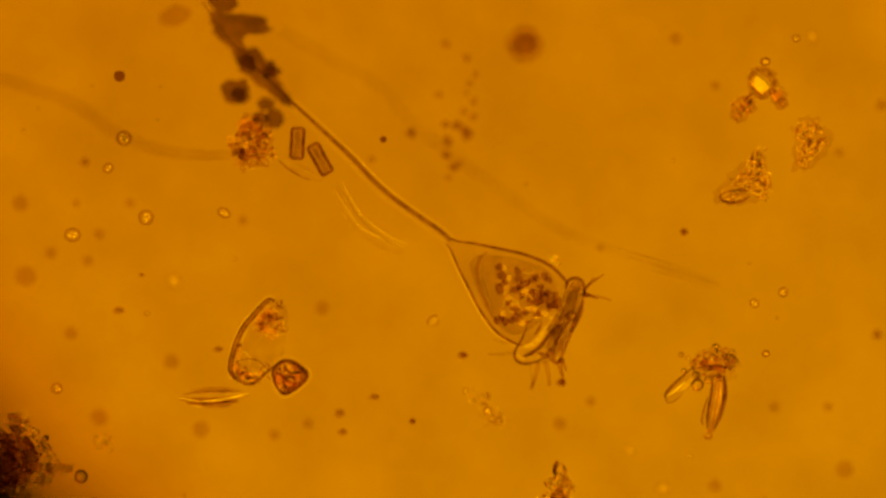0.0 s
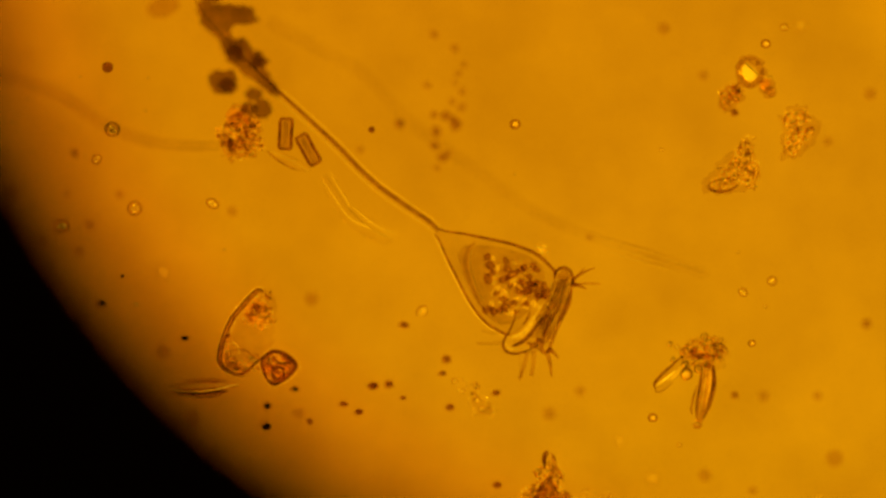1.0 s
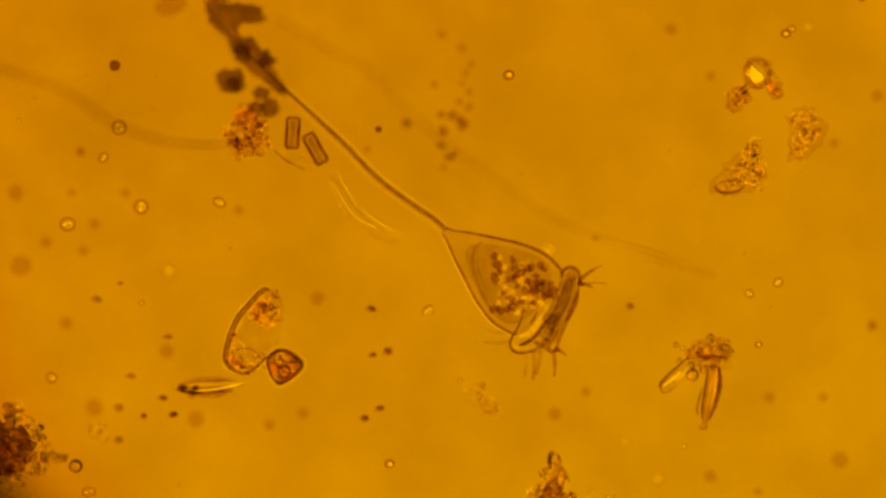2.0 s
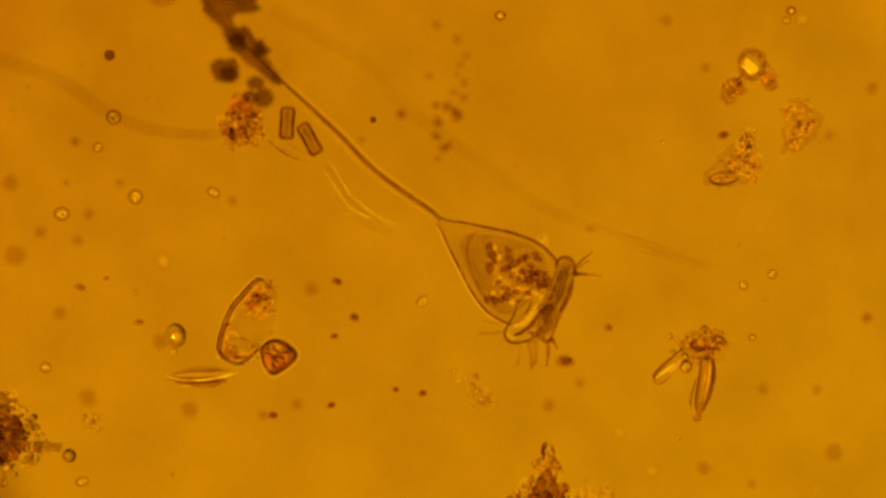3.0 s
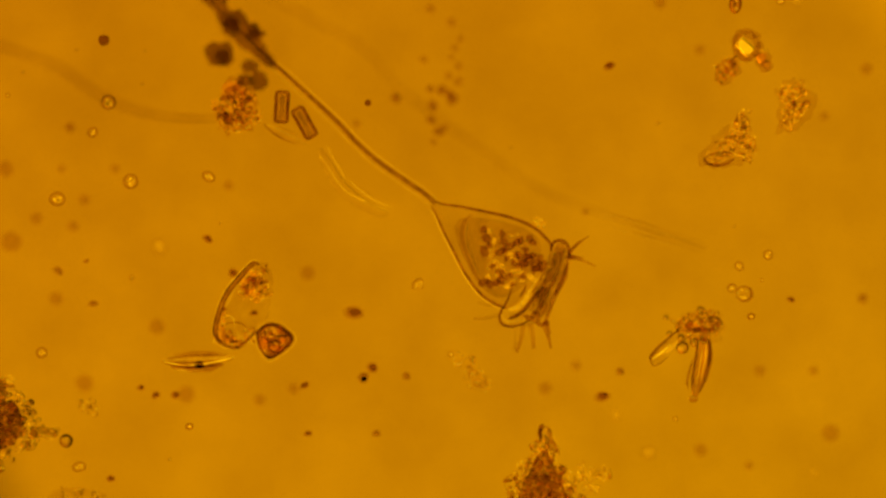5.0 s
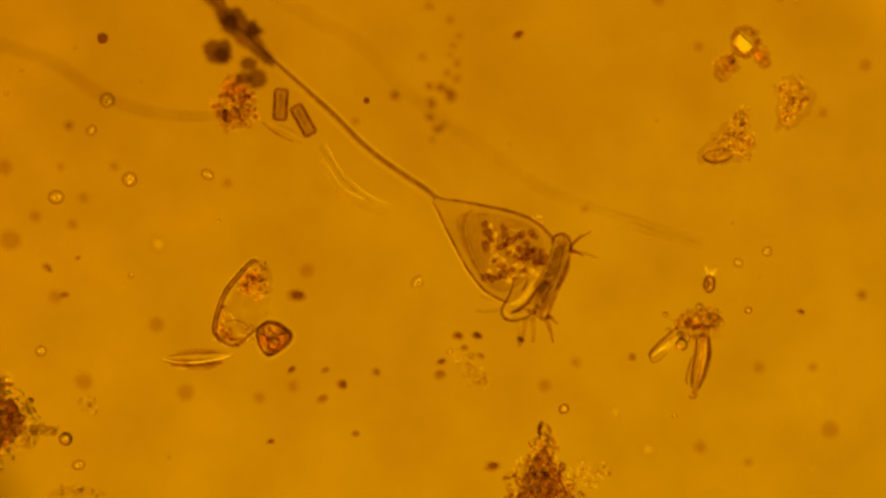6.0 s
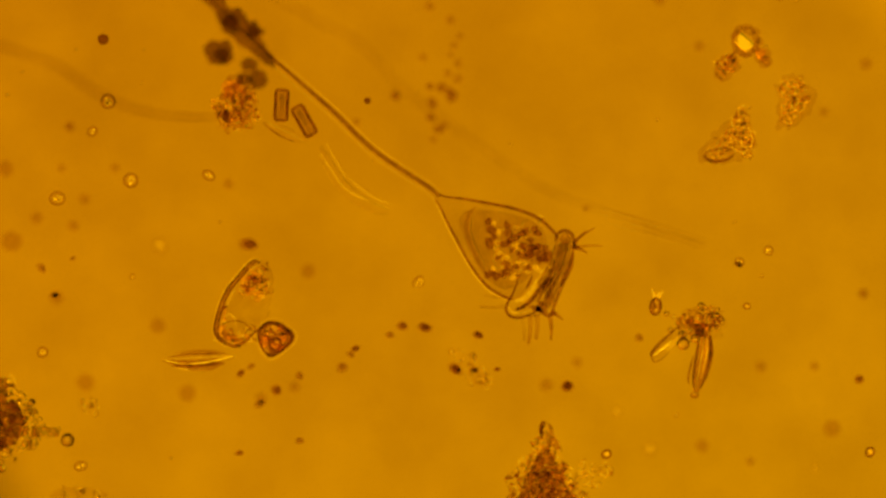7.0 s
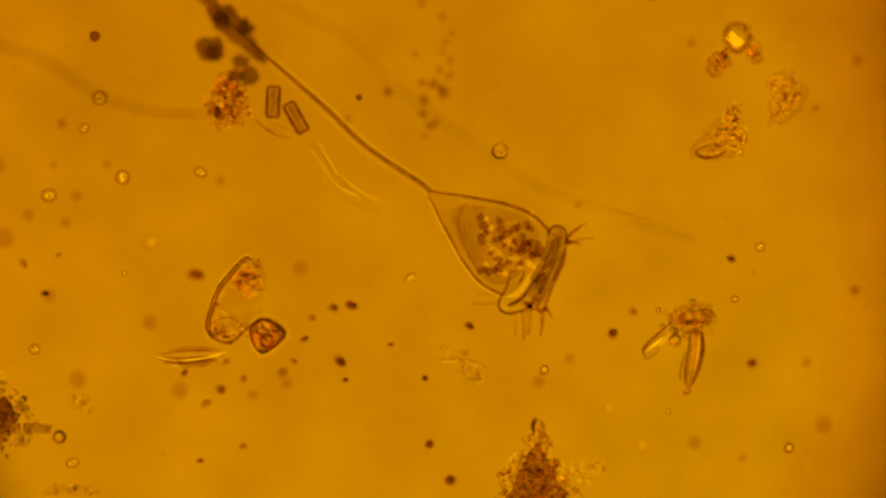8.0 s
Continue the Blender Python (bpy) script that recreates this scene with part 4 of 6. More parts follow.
    for x, y, r in ((8, -48, 6), (22, -40, 7), (12, -28, 6), (28, -24, 5), (2, -36, 5), (20, -56, 6), (-34, 50, 6), (-20, 62, 5), (-42, 48, 5), (-35, 12, 4), (-36, 24, 4), (30, -16, 4), (-28, 60, 7), (-8, 64, 6), (-40, 40, 6), (-14, 58, 4), (4, 56, 4), (14, -50, 5), (32, -44, 4), (6, -20, 4), (24, -8, 4), (38, -32, 4), (-2, -44, 5), (18, -20, 5), (10, -62, 4)):
        g = part("grain", shapes, (M_FLECK, M_EMBER)[r > 4], root)
        g.matrix_basis = Matrix.Translation((x * U, -y * U, rng.uniform(-0.05, -0.01))) @ Matrix.Diagonal((r * U, r * U * 0.8, r * U * 0.8, 1))
    return root


flask_shell()


def brown_cyst():
    root = thing("brown_cyst", at(483, 605, 0.075), "dark brown rounded cyst with orange contents", "cyst")
    out = [(-29, -6), (-25, -19), (-9, -30), (8, -28), (24, -18), (35, -6), (32, 6), (16, 21), (-2, 32), (-13, 29), (-23, 14)]
    part("wall", pebble("wall", out, 0.045, 9, 0.02), M_CYST, root, "dark brown rounded wall")
    line_on("rim", root, [(x * 0.93, y * 0.93) for x, y in out] + [(-29 * .93, -5)], [2.2, 3.2, 4.6, 5, 4.2, 2.6, 2.2, 3.2], M_DARKLINE, 0.0, label="dark outer edge")
    # the halo round the cyst is a thin bright tube
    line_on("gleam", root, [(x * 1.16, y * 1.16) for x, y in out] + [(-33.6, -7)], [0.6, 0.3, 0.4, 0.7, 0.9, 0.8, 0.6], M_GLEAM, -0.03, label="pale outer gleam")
    for pts in ([(-16, -12), (-4, -19), (9, -14)], [(-8, -5), (5, -9), (17, -2)], [(-17, 3), (-15, 16), (-8, 22)], [(0, 4), (10, 8), (18, 6)]):
        line_on("streak", root, pts, [0.6, 1.7, 0.6], M_FLECK, -0.06, label="bright streak")
    for pts in ([(-20, -8), (-8, -2), (-6, 12), (4, 22)], [(-6, -22), (2, -10), (16, -8), (26, -8)], [(2, -2), (12, 2), (14, 14)], [(-14, -18), (-12, -6)], [(20, 6), (10, 16), (0, 24)]):
        line_on("swirl", root, pts, [1.2, 2.4, 2.6, 1.2], M_DARKLINE, 0.03, label="dark brown swirl")
    rng = np.random.default_rng(5)
    for x, y, a, b, m in ((-15, 4, 7, 12, M_EMBER), (3, 13, 13, 6, M_EMBER), (-2, 14, 8, 3, M_FLECK), (6, -6, 8, 5, M_BEAD), (-6, -12, 5, 5, M_BEAD), (16, 0, 6, 6, M_EMBER), (-4, 2, 5, 4, M_DARKLINE), (10, -16, 6, 3, M_EMBER), (-10, 10, 4, 6, M_FLECK), (9, -6, 6, 3, M_FLECK), (-14, -8, 4, 6, M_FLECK), (0, -14, 5, 2, M_FLECK)):
        g = part("droplet", lumpy("droplet", rng, 2, 0.25), m, root, "orange oil droplet" if m is M_EMBER else "")
        g.matrix_basis = Matrix.Translation((x * U, -y * U, -0.056)) @ Matrix.Diagonal((a * U, b * U, 2.5 * U, 1))
    return root


M_CYST = clear_matter("cyst_wall", (0.64, 0.5, 0.35), (0.86, 0.73, 0.55), 1.1, 0.0, scale=22, bump=0.4, clear=0.3)
brown_cyst()


def spines():
    root = thing("spine", at(1240, 645, 0.06), "long tapered amber spine with dark edges", "spine")
    part("shaft", pebble("shaft", [(8, -48), (17, -30), (15, 0), (6, 34), (-4, 58), (-12, 62), (-15, 54), (-12, 20), (-8, -14), (-4, -42)], 0.03), M_AMBER, root, "amber tapered shaft")
    line_on("ridge", root, [(9, -36), (6, -4), (-2, 30)], [0.8, 2.2, 0.8], M_NUGGET, -0.03, label="orange side ridge")
    line_on("ridge", root, [(6, -40), (2, 0), (-5, 36), (-9, 54)], [1.6, 3.2, 2.6, 1.0], M_DISC, -0.032, label="pale middle ridge")
    line_on("edge", root, [(-5, -36), (-9, -6), (-15, 30), (-15, 52)], [2, 3.2, 2.6, 1.2], M_DARKLINE, 0.01)
    line_on("edge", root, [(15, -42), (17, -10), (9, 26), (-2, 52)], [2.4, 4.2, 3.6, 1.6], M_DARKLINE, 0.01, label="dark edge")
    line_on("edge", root, [(16, -34), (15, -6), (8, 22)], [1.2, 2.6, 1.2], M_FOLD, 0.02)
    line_on("edge", root, [(-14, -6), (-20, 16), (-24, 36), (-22, 46)], [1, 2.4, 2.4, 1], M_FOLD, 0.0, label="thin outer lamella")
    for pts in ([(0, -38), (-5, 0), (-11, 40)], [(11, -38), (9, -4), (0, 36)], [(4, -20), (0, 10), (-6, 40)]):
        line_on("gleam", root, pts, [0.5, 1.2, 0.5], M_FLECK, -0.034, label="bright streak")
    for x, y, a, b, m in ((-13, 66, 8, 6, M_FOLD), (-13, 63, 6, 4, M_CURL), (-19, 64, 4, 4, M_GRAINCLEAR), (-8, 64, 4, 4, M_GRAINCLEAR)):
        g = part("foot_bulb", lumpy("foot_bulb", np.random.default_rng(a + 50), 2, 0.25), m, root, "rounded foot of the spine")
        g.matrix_basis = Matrix.Translation((x * U, -y * U, 0.0)) @ Matrix.Diagonal((a * U, b * U, 4 * U, 1))
    root = thing("spine", at(1180, 622, 0.05), "short clear club-shaped spine beside the debris", "spine")
    part("shaft", pebble("shaft", [(30, -26), (16, -26), (-8, -6), (-24, 10), (-29, 20), (-24, 28), (-12, 24), (6, 8), (30, -12)], 0.028), M_VEIL, root, "clear rounded shaft")
    line_on("edge", root, [(20, -34), (4, -20), (-14, -4), (-28, 12), (-29, 20)], [1.2, 2.4, 3.2, 2.8, 1.4], M_DARKLINE, 0.0, label="dark outer edge")
    line_on("edge", root, [(-29, 20), (-24, 29), (-12, 25), (4, 12)], [1.2, 1.4, 1.2, 0.6], M_FOLD, 0.0)
    part("blade", pebble("blade", [(28, -24), (14, -12), (-4, 6), (4, 8), (20, -4), (31, -14)], 0.01, 5), M_DISC, root, "bright yellow blade").matrix_basis = Matrix.Translation((0, 0, -0.03))
    line_on("ridge", root, [(8, -8), (-8, 6), (-24, 18)], [0.6, 1.6, 0.8], M_FLECK, -0.03)
    oval = thing("clear_oval", at(1266, 575, 0.12), "clear oval cell with dark lengthwise lines in the debris", "diatom")
    part("valve", pebble("valve", spindle(36, 19, 0.0, 10, 30), 0.02), M_FRUSTULE, oval, "clear oval valve")
    for k, m, r in ((-8, M_DARKLINE, 1.5), (-3, M_CURL, 1.0), (0, M_FOLD, 1.3), (4, M_CURL, 1.0), (8, M_DARKLINE, 1.7)):
        c, q = math.cos(radians(30)), math.sin(radians(30))
        line_on("rib", oval, [(u * c - v * q, u * q + v * c) for u, v in ((-16, k * 0.5), (-5, k), (6, k), (16, k * 0.5))], [0.6, r, r, 0.6], m, 0.022 if m is not M_CURL else -0.02)
    for x, y, a, b in ((1232, 584, 16, 8), (1216, 580, 9, 6), (1250, 590, 9, 6)):
        ember = thing("orange_grain", at(x, y, 0.05), "glowing orange grain inside the debris knot", "grain")
        part("body", lumpy("body", np.random.default_rng(a), 3, 0.35, 1.4, (a * U, b * U, 6 * U)), M_ORANGE, ember)


def round_bead(px, py, r):
    root = thing("round_bead", at(px, py, 0.03), "round amber bead with dark rim beside debris", "bead")
    part("skin", lumpy("skin", np.random.default_rng(2), 3, 0.05, 1.2, (r * U, r * U, r * U)), M_RIM, root, "dark-rimmed clear skin")
    k = part("kernel", lumpy("kernel", np.random.default_rng(3), 2, 0.2, 1.2, (r * U * 0.5, r * U * 0.5, r * U * 0.3)), M_CURL, root, "bright kernel")
    k.matrix_basis = Matrix.Translation((0, 0, -r * U * 0.6))
    line_on("rim", root, [(r * 0.85 * math.cos(q), r * 0.85 * math.sin(q)) for q in np.linspace(0, 2 * math.pi, 13)], [r * 0.17] * 4, M_DARKLINE, 0.0, label="dark rim")


M_AMBER = clear_matter("amber_spine", (0.78, 0.66, 0.48), (0.94, 0.86, 0.7), 1.1, 0.0, scale=22, bump=0.3, clear=0.35)
spines()


def bright_crystal():
    root = thing("crystal", at(1320, 86, 0.06), "bright square crystal in a soft dark coat of mucus", "crystal")
    l, w = 16 * U, 9.5 * U
    outline = [(-l, -w), (-2 * U, -w * 1.08), (0, -w * 0.9), (3 * U, -w * 1.12), (l, -w * 1.1), (l * 0.96, w), (2 * U, w * 1.06), (0, w * 0.86), (-3 * U, w), (-l, w * 0.92)]
    c = part("crystal_block", slab_mesh("crystal_block", outline, -0.02, 0.03, 0.004), M_CRYSTAL, root, "bright yellow square block")
    c.matrix_basis = pose(0, 0, -0.03, 0, 0, -44)
    rng = np.random.default_rng(31)
    # the coat: broken soft lumps round the block, standing taller than it
    for k in range(15):
        q = 2 * math.pi * k / 15
        d, a, b = rng.uniform(19, 25), rng.uniform(8, 13), rng.uniform(5, 8)
        g = part("coat", lumpy("coat", rng, 2, 0.4), M_COAT, root, "soft brown mucus")
        g.matrix_basis = Matrix.LocRotScale((d * math.cos(q) * U, -d * math.sin(q) * U, rng.uniform(0.04, 0.12)), Euler((0, 0, math.pi / 2 - q)), Vector((a * U, b * U, 6 * U)))
    root = thing("crystal", at(1352, 108, 0.05), "small orange flake beside the bright crystal", "crystal")
    rng = np.random.default_rng(8)
    for x, y, r, m in ((-4, -2, 9, M_ORANGE), (-1, 1, 14, M_COAT), (8, 12, 10, M_COAT), (4, -10, 6, M_BEAD), (7, 9, 6, M_YOLK), (-9, -8, 5, M_BROWN), (3, 14, 11, M_COAT)):
        g = part("flake", lumpy("flake", rng, 2, 0.4), m, root)
        g.matrix_basis = Matrix.Translation((x * U, -y * U, 0)) @ Matrix.Diagonal((r * U, r * U, r * U * 0.7, 1))


bright_crystal()


def soft_blob(px, py, r, z, label, material=None, seed=0, stretch=1.0, turn=0.0, name="dark_blob", category="debris", level=2, rough=0.25):
    rng = np.random.default_rng(seed + int(px) * 7 + int(abs(py)))
    k = (EYE - z) / (EYE - FOCUS)
    me = lumpy(name, rng, level, rough)
    ob = part(name, me, material or M_DARK)
    ob.matrix_world = Matrix.LocRotScale(at(px, py, z), Euler((0, 0, radians(turn))), Vector((r * U * k * stretch, r * U * k, r * U * k * 0.9)))
    if z >= 0.2:
        UNDER.append(ob)
    return tagged(ob, label, category)


UNDER = []      # stuck to the underside of the slide
HANGING = []    # held up by the stalk or by their own ends

# dark humus riding on the upper stalk, above the plane in focus
def humus_clump(centre, outlines, lumps, seed):
    """Soft brown matter: bodies over closed outlines, and single lumps as rows of x, y, length, width and turn."""
    rng = np.random.default_rng(seed)
    x0, y0 = centre
    z0 = 0.46
    o = at(x0, y0, z0)
    k = (EYE - z0) / (EYE - FOCUS)
    root = thing("humus_clump", o, "dark brown lump of humus stuck along the stalk", "humus")
    for outline in outlines:
        part("mass", pebble("mass", [((x - x0) * k, (y - y0) * k) for x, y in outline], 0.05, 7, 0.35, seed), M_SILT, root)
    for x, y, a, b, turn in lumps:
        g = part("lump", lumpy("lump", rng, 3, 0.4, 1.4), M_SILT, root)
        g.matrix_basis = Matrix.LocRotScale(at(x, y, z0 + rng.uniform(-0.02, 0.02)) - o, Euler((0, 0, radians(-turn))), Vector((a * U, b * U, min(a, b) * U * 0.5)))
    HANGING.append(root)


humus_clump((390, -10), [[(352, -46), (372, -40), (400, -40), (440, -28), (456, -14), (434, -4), (408, -4), (400, 8), (406, 22), (394, 28), (376, 16), (360, 2), (346, -18)]], [(366, -66, 26, 20, 30)], 60)
humus_clump((426, 54), [[(393, 30), (410, 22), (432, 31), (454, 45), (467, 60), (466, 74), (474, 92), (488, 112), (482, 124), (462, 110), (442, 94), (420, 78), (404, 64), (392, 46)]], [(412, 46, 15, 12, 30), (450, 62, 11, 11, 0)], 61)
humus_clump((390, 98), [], [(390, 98, 25, 22, 10), (395, 103, 14, 12, 20)], 62)
humus_clump((446, 136), [], [(444, 119, 16, 11, 0), (459, 146, 16, 16, 0), (433, 146, 13, 11, 10)], 63)
soft_blob(284, -32, 20, 0.44, "faint brown smear of humus", M_HAZE, 3, 1.5, 10, "humus_smear", "humus")

# a faint out-of-focus chain of cells
CHAIN = [(763, 160, 7), (783, 162, 9), (802, 178, 10), (797, 170, 8), (767, 190, 9), (764, 215, 8), (778, 236, 9), (812, 147, 8), (795, 137, 7), (813, 120, 7), (800, 42, 8), (763, 18, 8), (751, 108, 7),
         (806, 88, 6), (816, 72, 6), (800, 104, 5), (702, 176, 9), (768, 254, 6), (788, 228, 6)]
for i, (x, y, r) in enumerate(CHAIN):
    soft_blob(x, y, r, 0.42, "faint brown cell of a loose chain", M_HAZE if i > 6 else M_HAZE2, i + 40, 1.2, 30 * i, "faint_cell", "algal cell")


M_THREAD = stained_matter("brown_thread", (0.93, 0.905, 0.855), (0.97, 0.955, 0.93), 6, 0.0)
M_RIBBON = clear_matter("clear_sheath", (0.97, 0.95, 0.9), (1, 1, 1), 1.08, scale=10, clear=0.2)


# ---- slime threads and faint leaves ----
def thread(name, pts, radii, label, category, material=None, flat=0.3, z=0.0, fibres=0):
    o = at(*pts[len(pts) // 2][:2], z)
    root = thing(name, o, label, category)
    part("strand", tube("strand", [at(*p) - o for p in pts], [r * U for r in radii], 10, flat), material or M_FAINT, root)
    for k in range(fibres):
        off = (k - (fibres - 1) / 2) * radii[0] * 0.6
        part("fibre", tube("fibre", [at(x + off * 0.6, y - off, z) - o for x, y, z in pts], [1.2 * U, 1.6 * U, 0.8 * U], 6), M_FAINT2, root, "fine fibre")
    return root


thread("slime_thread", [(-120, 40, .5), (0, 82, .5), (100, 118, .5), (180, 172, .5), (260, 202, .42), (340, 212, .2), (404, 210, .02)], [12, 12, 11, 9], "faint brown thread of slime, out of focus", "thread", M_THREAD, fibres=2)
thread("slime_thread", [(470, -10, .5), (560, 40, .5), (640, 84, .5), (700, 150, .5), (760, 200, .5), (860, 272, .45), (960, 340, .4), (1060, 380, .25), (1180, 418, .1), (1250, 444, .01)], [12, 11, 10, 8, 4],
       "very faint broad slime thread crossing the field", "thread", M_FAINT2, fibres=3)
HANGING += [o for o in scene.objects if o.name.startswith("slime_thread")]
for k, (off, start, end) in enumerate(((-11, 0.1, 0.8), (-7, 0.0, 0.9), (-2, 0.2, 1.0), (2, 0.05, 0.7), (7, 0.3, 1.0), (12, 0.15, 0.85))):
    row = []
    for u in np.linspace(start, end, 5):
        wave = 1.2 * math.sin(9 * u + k)
        row.append((1045 + 195 * u - 0.32 * (off + wave), 380 + 64 * u + 0.95 * (off + wave), 0.03))
    thread("slime_fibre", row, [0.3, 0.6, 0.6, 0.3] if k % 2 else [0.6, 1.6, 1.5, 0.5], "fine pale fibre of slime" if k % 2 else "fine brown fibre of slime", "thread", M_SOFT if k % 2 else M_VEIL, 1.0)
leaf = thing("faint_leaf", at(505, 240, 0.03), "faint clear leaf-shaped scale near the detritus", "scale")
part("blade", pebble("blade", spindle(84, 20, 0.2, 12, 24), 0.012), M_FRUSTULE, leaf)
line_on("edge", leaf, [(-38, -18), (-20, -2), (0, 10), (18, 17)], [0.8, 1.6, 1.6, 0.8], M_FOLD, 0.005)
# bright side of the clear blade, a highlight built as a tube
line_on("gleam", leaf, [(-34, -20), (-12, -9), (14, 4), (36, 18)], [0.4, 0.8, 0.8, 0.4], M_GLEAM, -0.01, label="pale edge")
ribbon = thing("clear_ribbon", at(620, 335, 0.03), "clear bent ribbon-shaped sheath below the stalk", "sheath")
line_on("sheath", ribbon, [(-54, -70), (-40, -42), (-24, -14), (-4, 10), (26, 32), (52, 44), (68, 47)], [4, 9, 10, 11, 9, 8, 3], M_RIBBON, 0.0, 14, 0.8, "clear hollow sheath")
for pts in ([(-57, -66), (-38, -36), (-16, -3), (4, 14), (36, 29), (70, 41)], [(-42, -76), (-28, -50), (-12, -23), (-10, -12)], [(-2, -14), (18, 4), (45, 23), (76, 35)], [(-50, -70), (-32, -42), (-16, -16)]):
    line_on("fold", ribbon, pts, [0.4, 0.9, 1.0, 0.9, 0.4], M_GLEAM, -0.03, label="bright fold")
for pts in ([(-53, -64), (-34, -34), (-12, -2), (8, 11), (40, 25)], [(-38, -72), (-24, -48), (-8, -22)], [(2, -13), (22, 2), (48, 20)]):
    line_on("crease", ribbon, pts, [0.4, 1.0, 1.2, 0.4], M_THREAD, -0.02, label="faint brown crease")
speck = thing("clear_speck", at(741, 508, 0.03), "tiny clear folded scale with a bright middle", "scale")
part("blade", pebble("blade", spindle(22, 15, 0, 8, -50), 0.012), M_VEIL, speck, "clear blade")
line_on("edge", speck, [(-9, 8), (-11, 0), (-6, -8), (3, -12), (9, -8)], [0.6, 1.3, 1.5, 1.3, 0.6], M_FOLD, 0.0, label="brown edge")
line_on("fold", speck, [(-6, 7), (-3, -1), (3, -6), (6, -3), (2, 5)], [0.6, 1.6, 1.8, 1.5, 0.6], M_CURL, -0.02, label="bright fold")
line_on("edge", speck, [(2, 8), (8, 3), (9, -4)], [0.4, 1.0, 0.4], M_FOLD, 0.0)

# ---- beads and specks at rest ----
BEADS = [(102, 354, 13), (232, 323, 12), (370, 315, 11), (165, 236, 9), (193, 183, 12), (140, 828, 11), (234, 493, 6), (74, 626, 9), (390, 397, 4), (1309, 475, 8), (1360, 455, 8),
         (300, 815, 4), (1383, 6, 7), (1195, 745, 5), (1192, 572, 6),
         (257, 92, 3), (137, 90, 3), (42, 130, 4), (15, 170, 5), (253, 150, 3), (1300, 404, 4), (1348, 500, 4), (905, 264, 3), (660, 292, 3), (1165, 222, 4),
         (798, 630, 6), (836, 638, 6.5), (836, 664, 7), (846, 681, 6.5), (858, 687, 5.5), (812, 648, 5)]
bead = thing("bead", (0, 0, 0), "clear round bead with a dark rim and bright middle", "bead", "clear beads")
part("skin", mesh_of("skin", ICO[3][0], ICO[3][1]), M_MIST, bead, "thin brown skin")
part("rim", tube("rim", [(0.86 * math.cos(q), 0.86 * math.sin(q), 0.0) for q in np.linspace(0, 2 * math.pi, 15)], [0.07, 0.15, 0.1, 0.16, 0.07], 6), M_BEADSKIN, bead, "uneven brown rim")
core = part("kernel", lumpy("kernel", np.random.default_rng(2), 3, 0.55), M_DISC, bead, "pale kernel")
core.matrix_basis = Matrix.Translation((0.02, 0.03, 0.0)) @ Matrix.Diagonal((0.44, 0.36, 0.3, 1))
for k, (x, y, q) in enumerate(((0.32, 0.14, 0.2), (-0.08, 0.36, 0.17), (-0.36, -0.06, 0.2), (0.02, -0.36, 0.22), (0.3, -0.24, 0.13), (-0.05, 0.08, 0.16))):
    g = part("grain", lumpy("grain", np.random.default_rng(20 + k), 2, 0.5), M_CURL if k % 2 else M_FLECK, bead, "bright grain")
    g.matrix_basis = Matrix.Translation((x, y, -0.3)) @ Matrix.Diagonal((q, q * 0.85, 0.14, 1))
dot = part("dot", lumpy("dot", np.random.default_rng(3), 2, 0.2), M_GIRDLE, bead, "tiny dark dot")
dot.matrix_basis = Matrix.Translation((0.2, -0.12, 0.5)) @ Matrix.Diagonal((0.15, 0.12, 0.1, 1))
for i, (x, y, r) in enumerate(BEADS):
    r *= 1.2 if r > 6 else 1.0
    b = bead if i == 0 else copy_thing(bead, Matrix())
    b.matrix_basis = Matrix.LocRotScale(at(x, y, r * U * 1.1 + 0.02), Euler((0, 0, i * 1.3)), Vector((r * U, r * U * (0.85 + 0.15 * math.sin(i * 2.1)), r * U * 0.9)))

# pale discs that lie a little out of focus
disc_bead = thing("pale_disc", (0, 0, 0), "faint pale round disc in the water", "bead", "pale discs")
part("skin", mesh_of("skin", ICO[3][0] * (1, 1, 0.5), ICO[3][1]), M_VEIL, disc_bead, "faint brown margin")
part("kernel", lumpy("kernel", np.random.default_rng(12), 3, 0.15, 1.2, (0.66, 0.62, 0.3)), M_DISC, disc_bead, "pale yellow middle")
for i, (x, y, r) in enumerate(((1412, 4, 13), (1090, 738, 11), (1148, 804, 14), (282, 438, 16), (1440, 840, 8))):
    b = disc_bead if i == 0 else copy_thing(disc_bead, Matrix())
    b.matrix_basis = Matrix.LocRotScale(at(x, y, 0.1), Euler((0, 0, i * 1.7)), Vector((r * U, r * U * 0.92, r * U)))
    UNDER.append(b)

SPECKS = [(185, 73, 10, .1), (125, 227, 8, .2), (652, 185, 6, .14), (702, 176, 8, .3), (632, 222, 7, .3), (1020, 650, 9, .35),
          (1527, 532, 9, .25), (1170, 8, 11, .35), (1535, 126, 11, .4), (1037, 378, 5, .25), (10, 300, 15, .45), (150, 355, 10, .5), (130, 402, 10, .5),
          (65, 388, 11, .5), (20, 430, 20, .7), (100, 530, 12, .5), (278, 580, 14, .5), (330, 700, 16, .6), (520, 690, 10, .45), (460, 710, 10, .45), (1470, 770, 16, .5), (1440, 660, 9, .5), (965, 690, 12, .6),
          (1345, 660, 10, .5), (1240, 800, 12, .5), (150, 680, 16, .6), (205, 300, 8, .4), (110, 300, 7, .4), (545, 486, 13, .35), (405, 330, 9, .45), (1240, 92, 9, .6), (1325, 828, 8, .5), (1460, 210, 8, .5)]
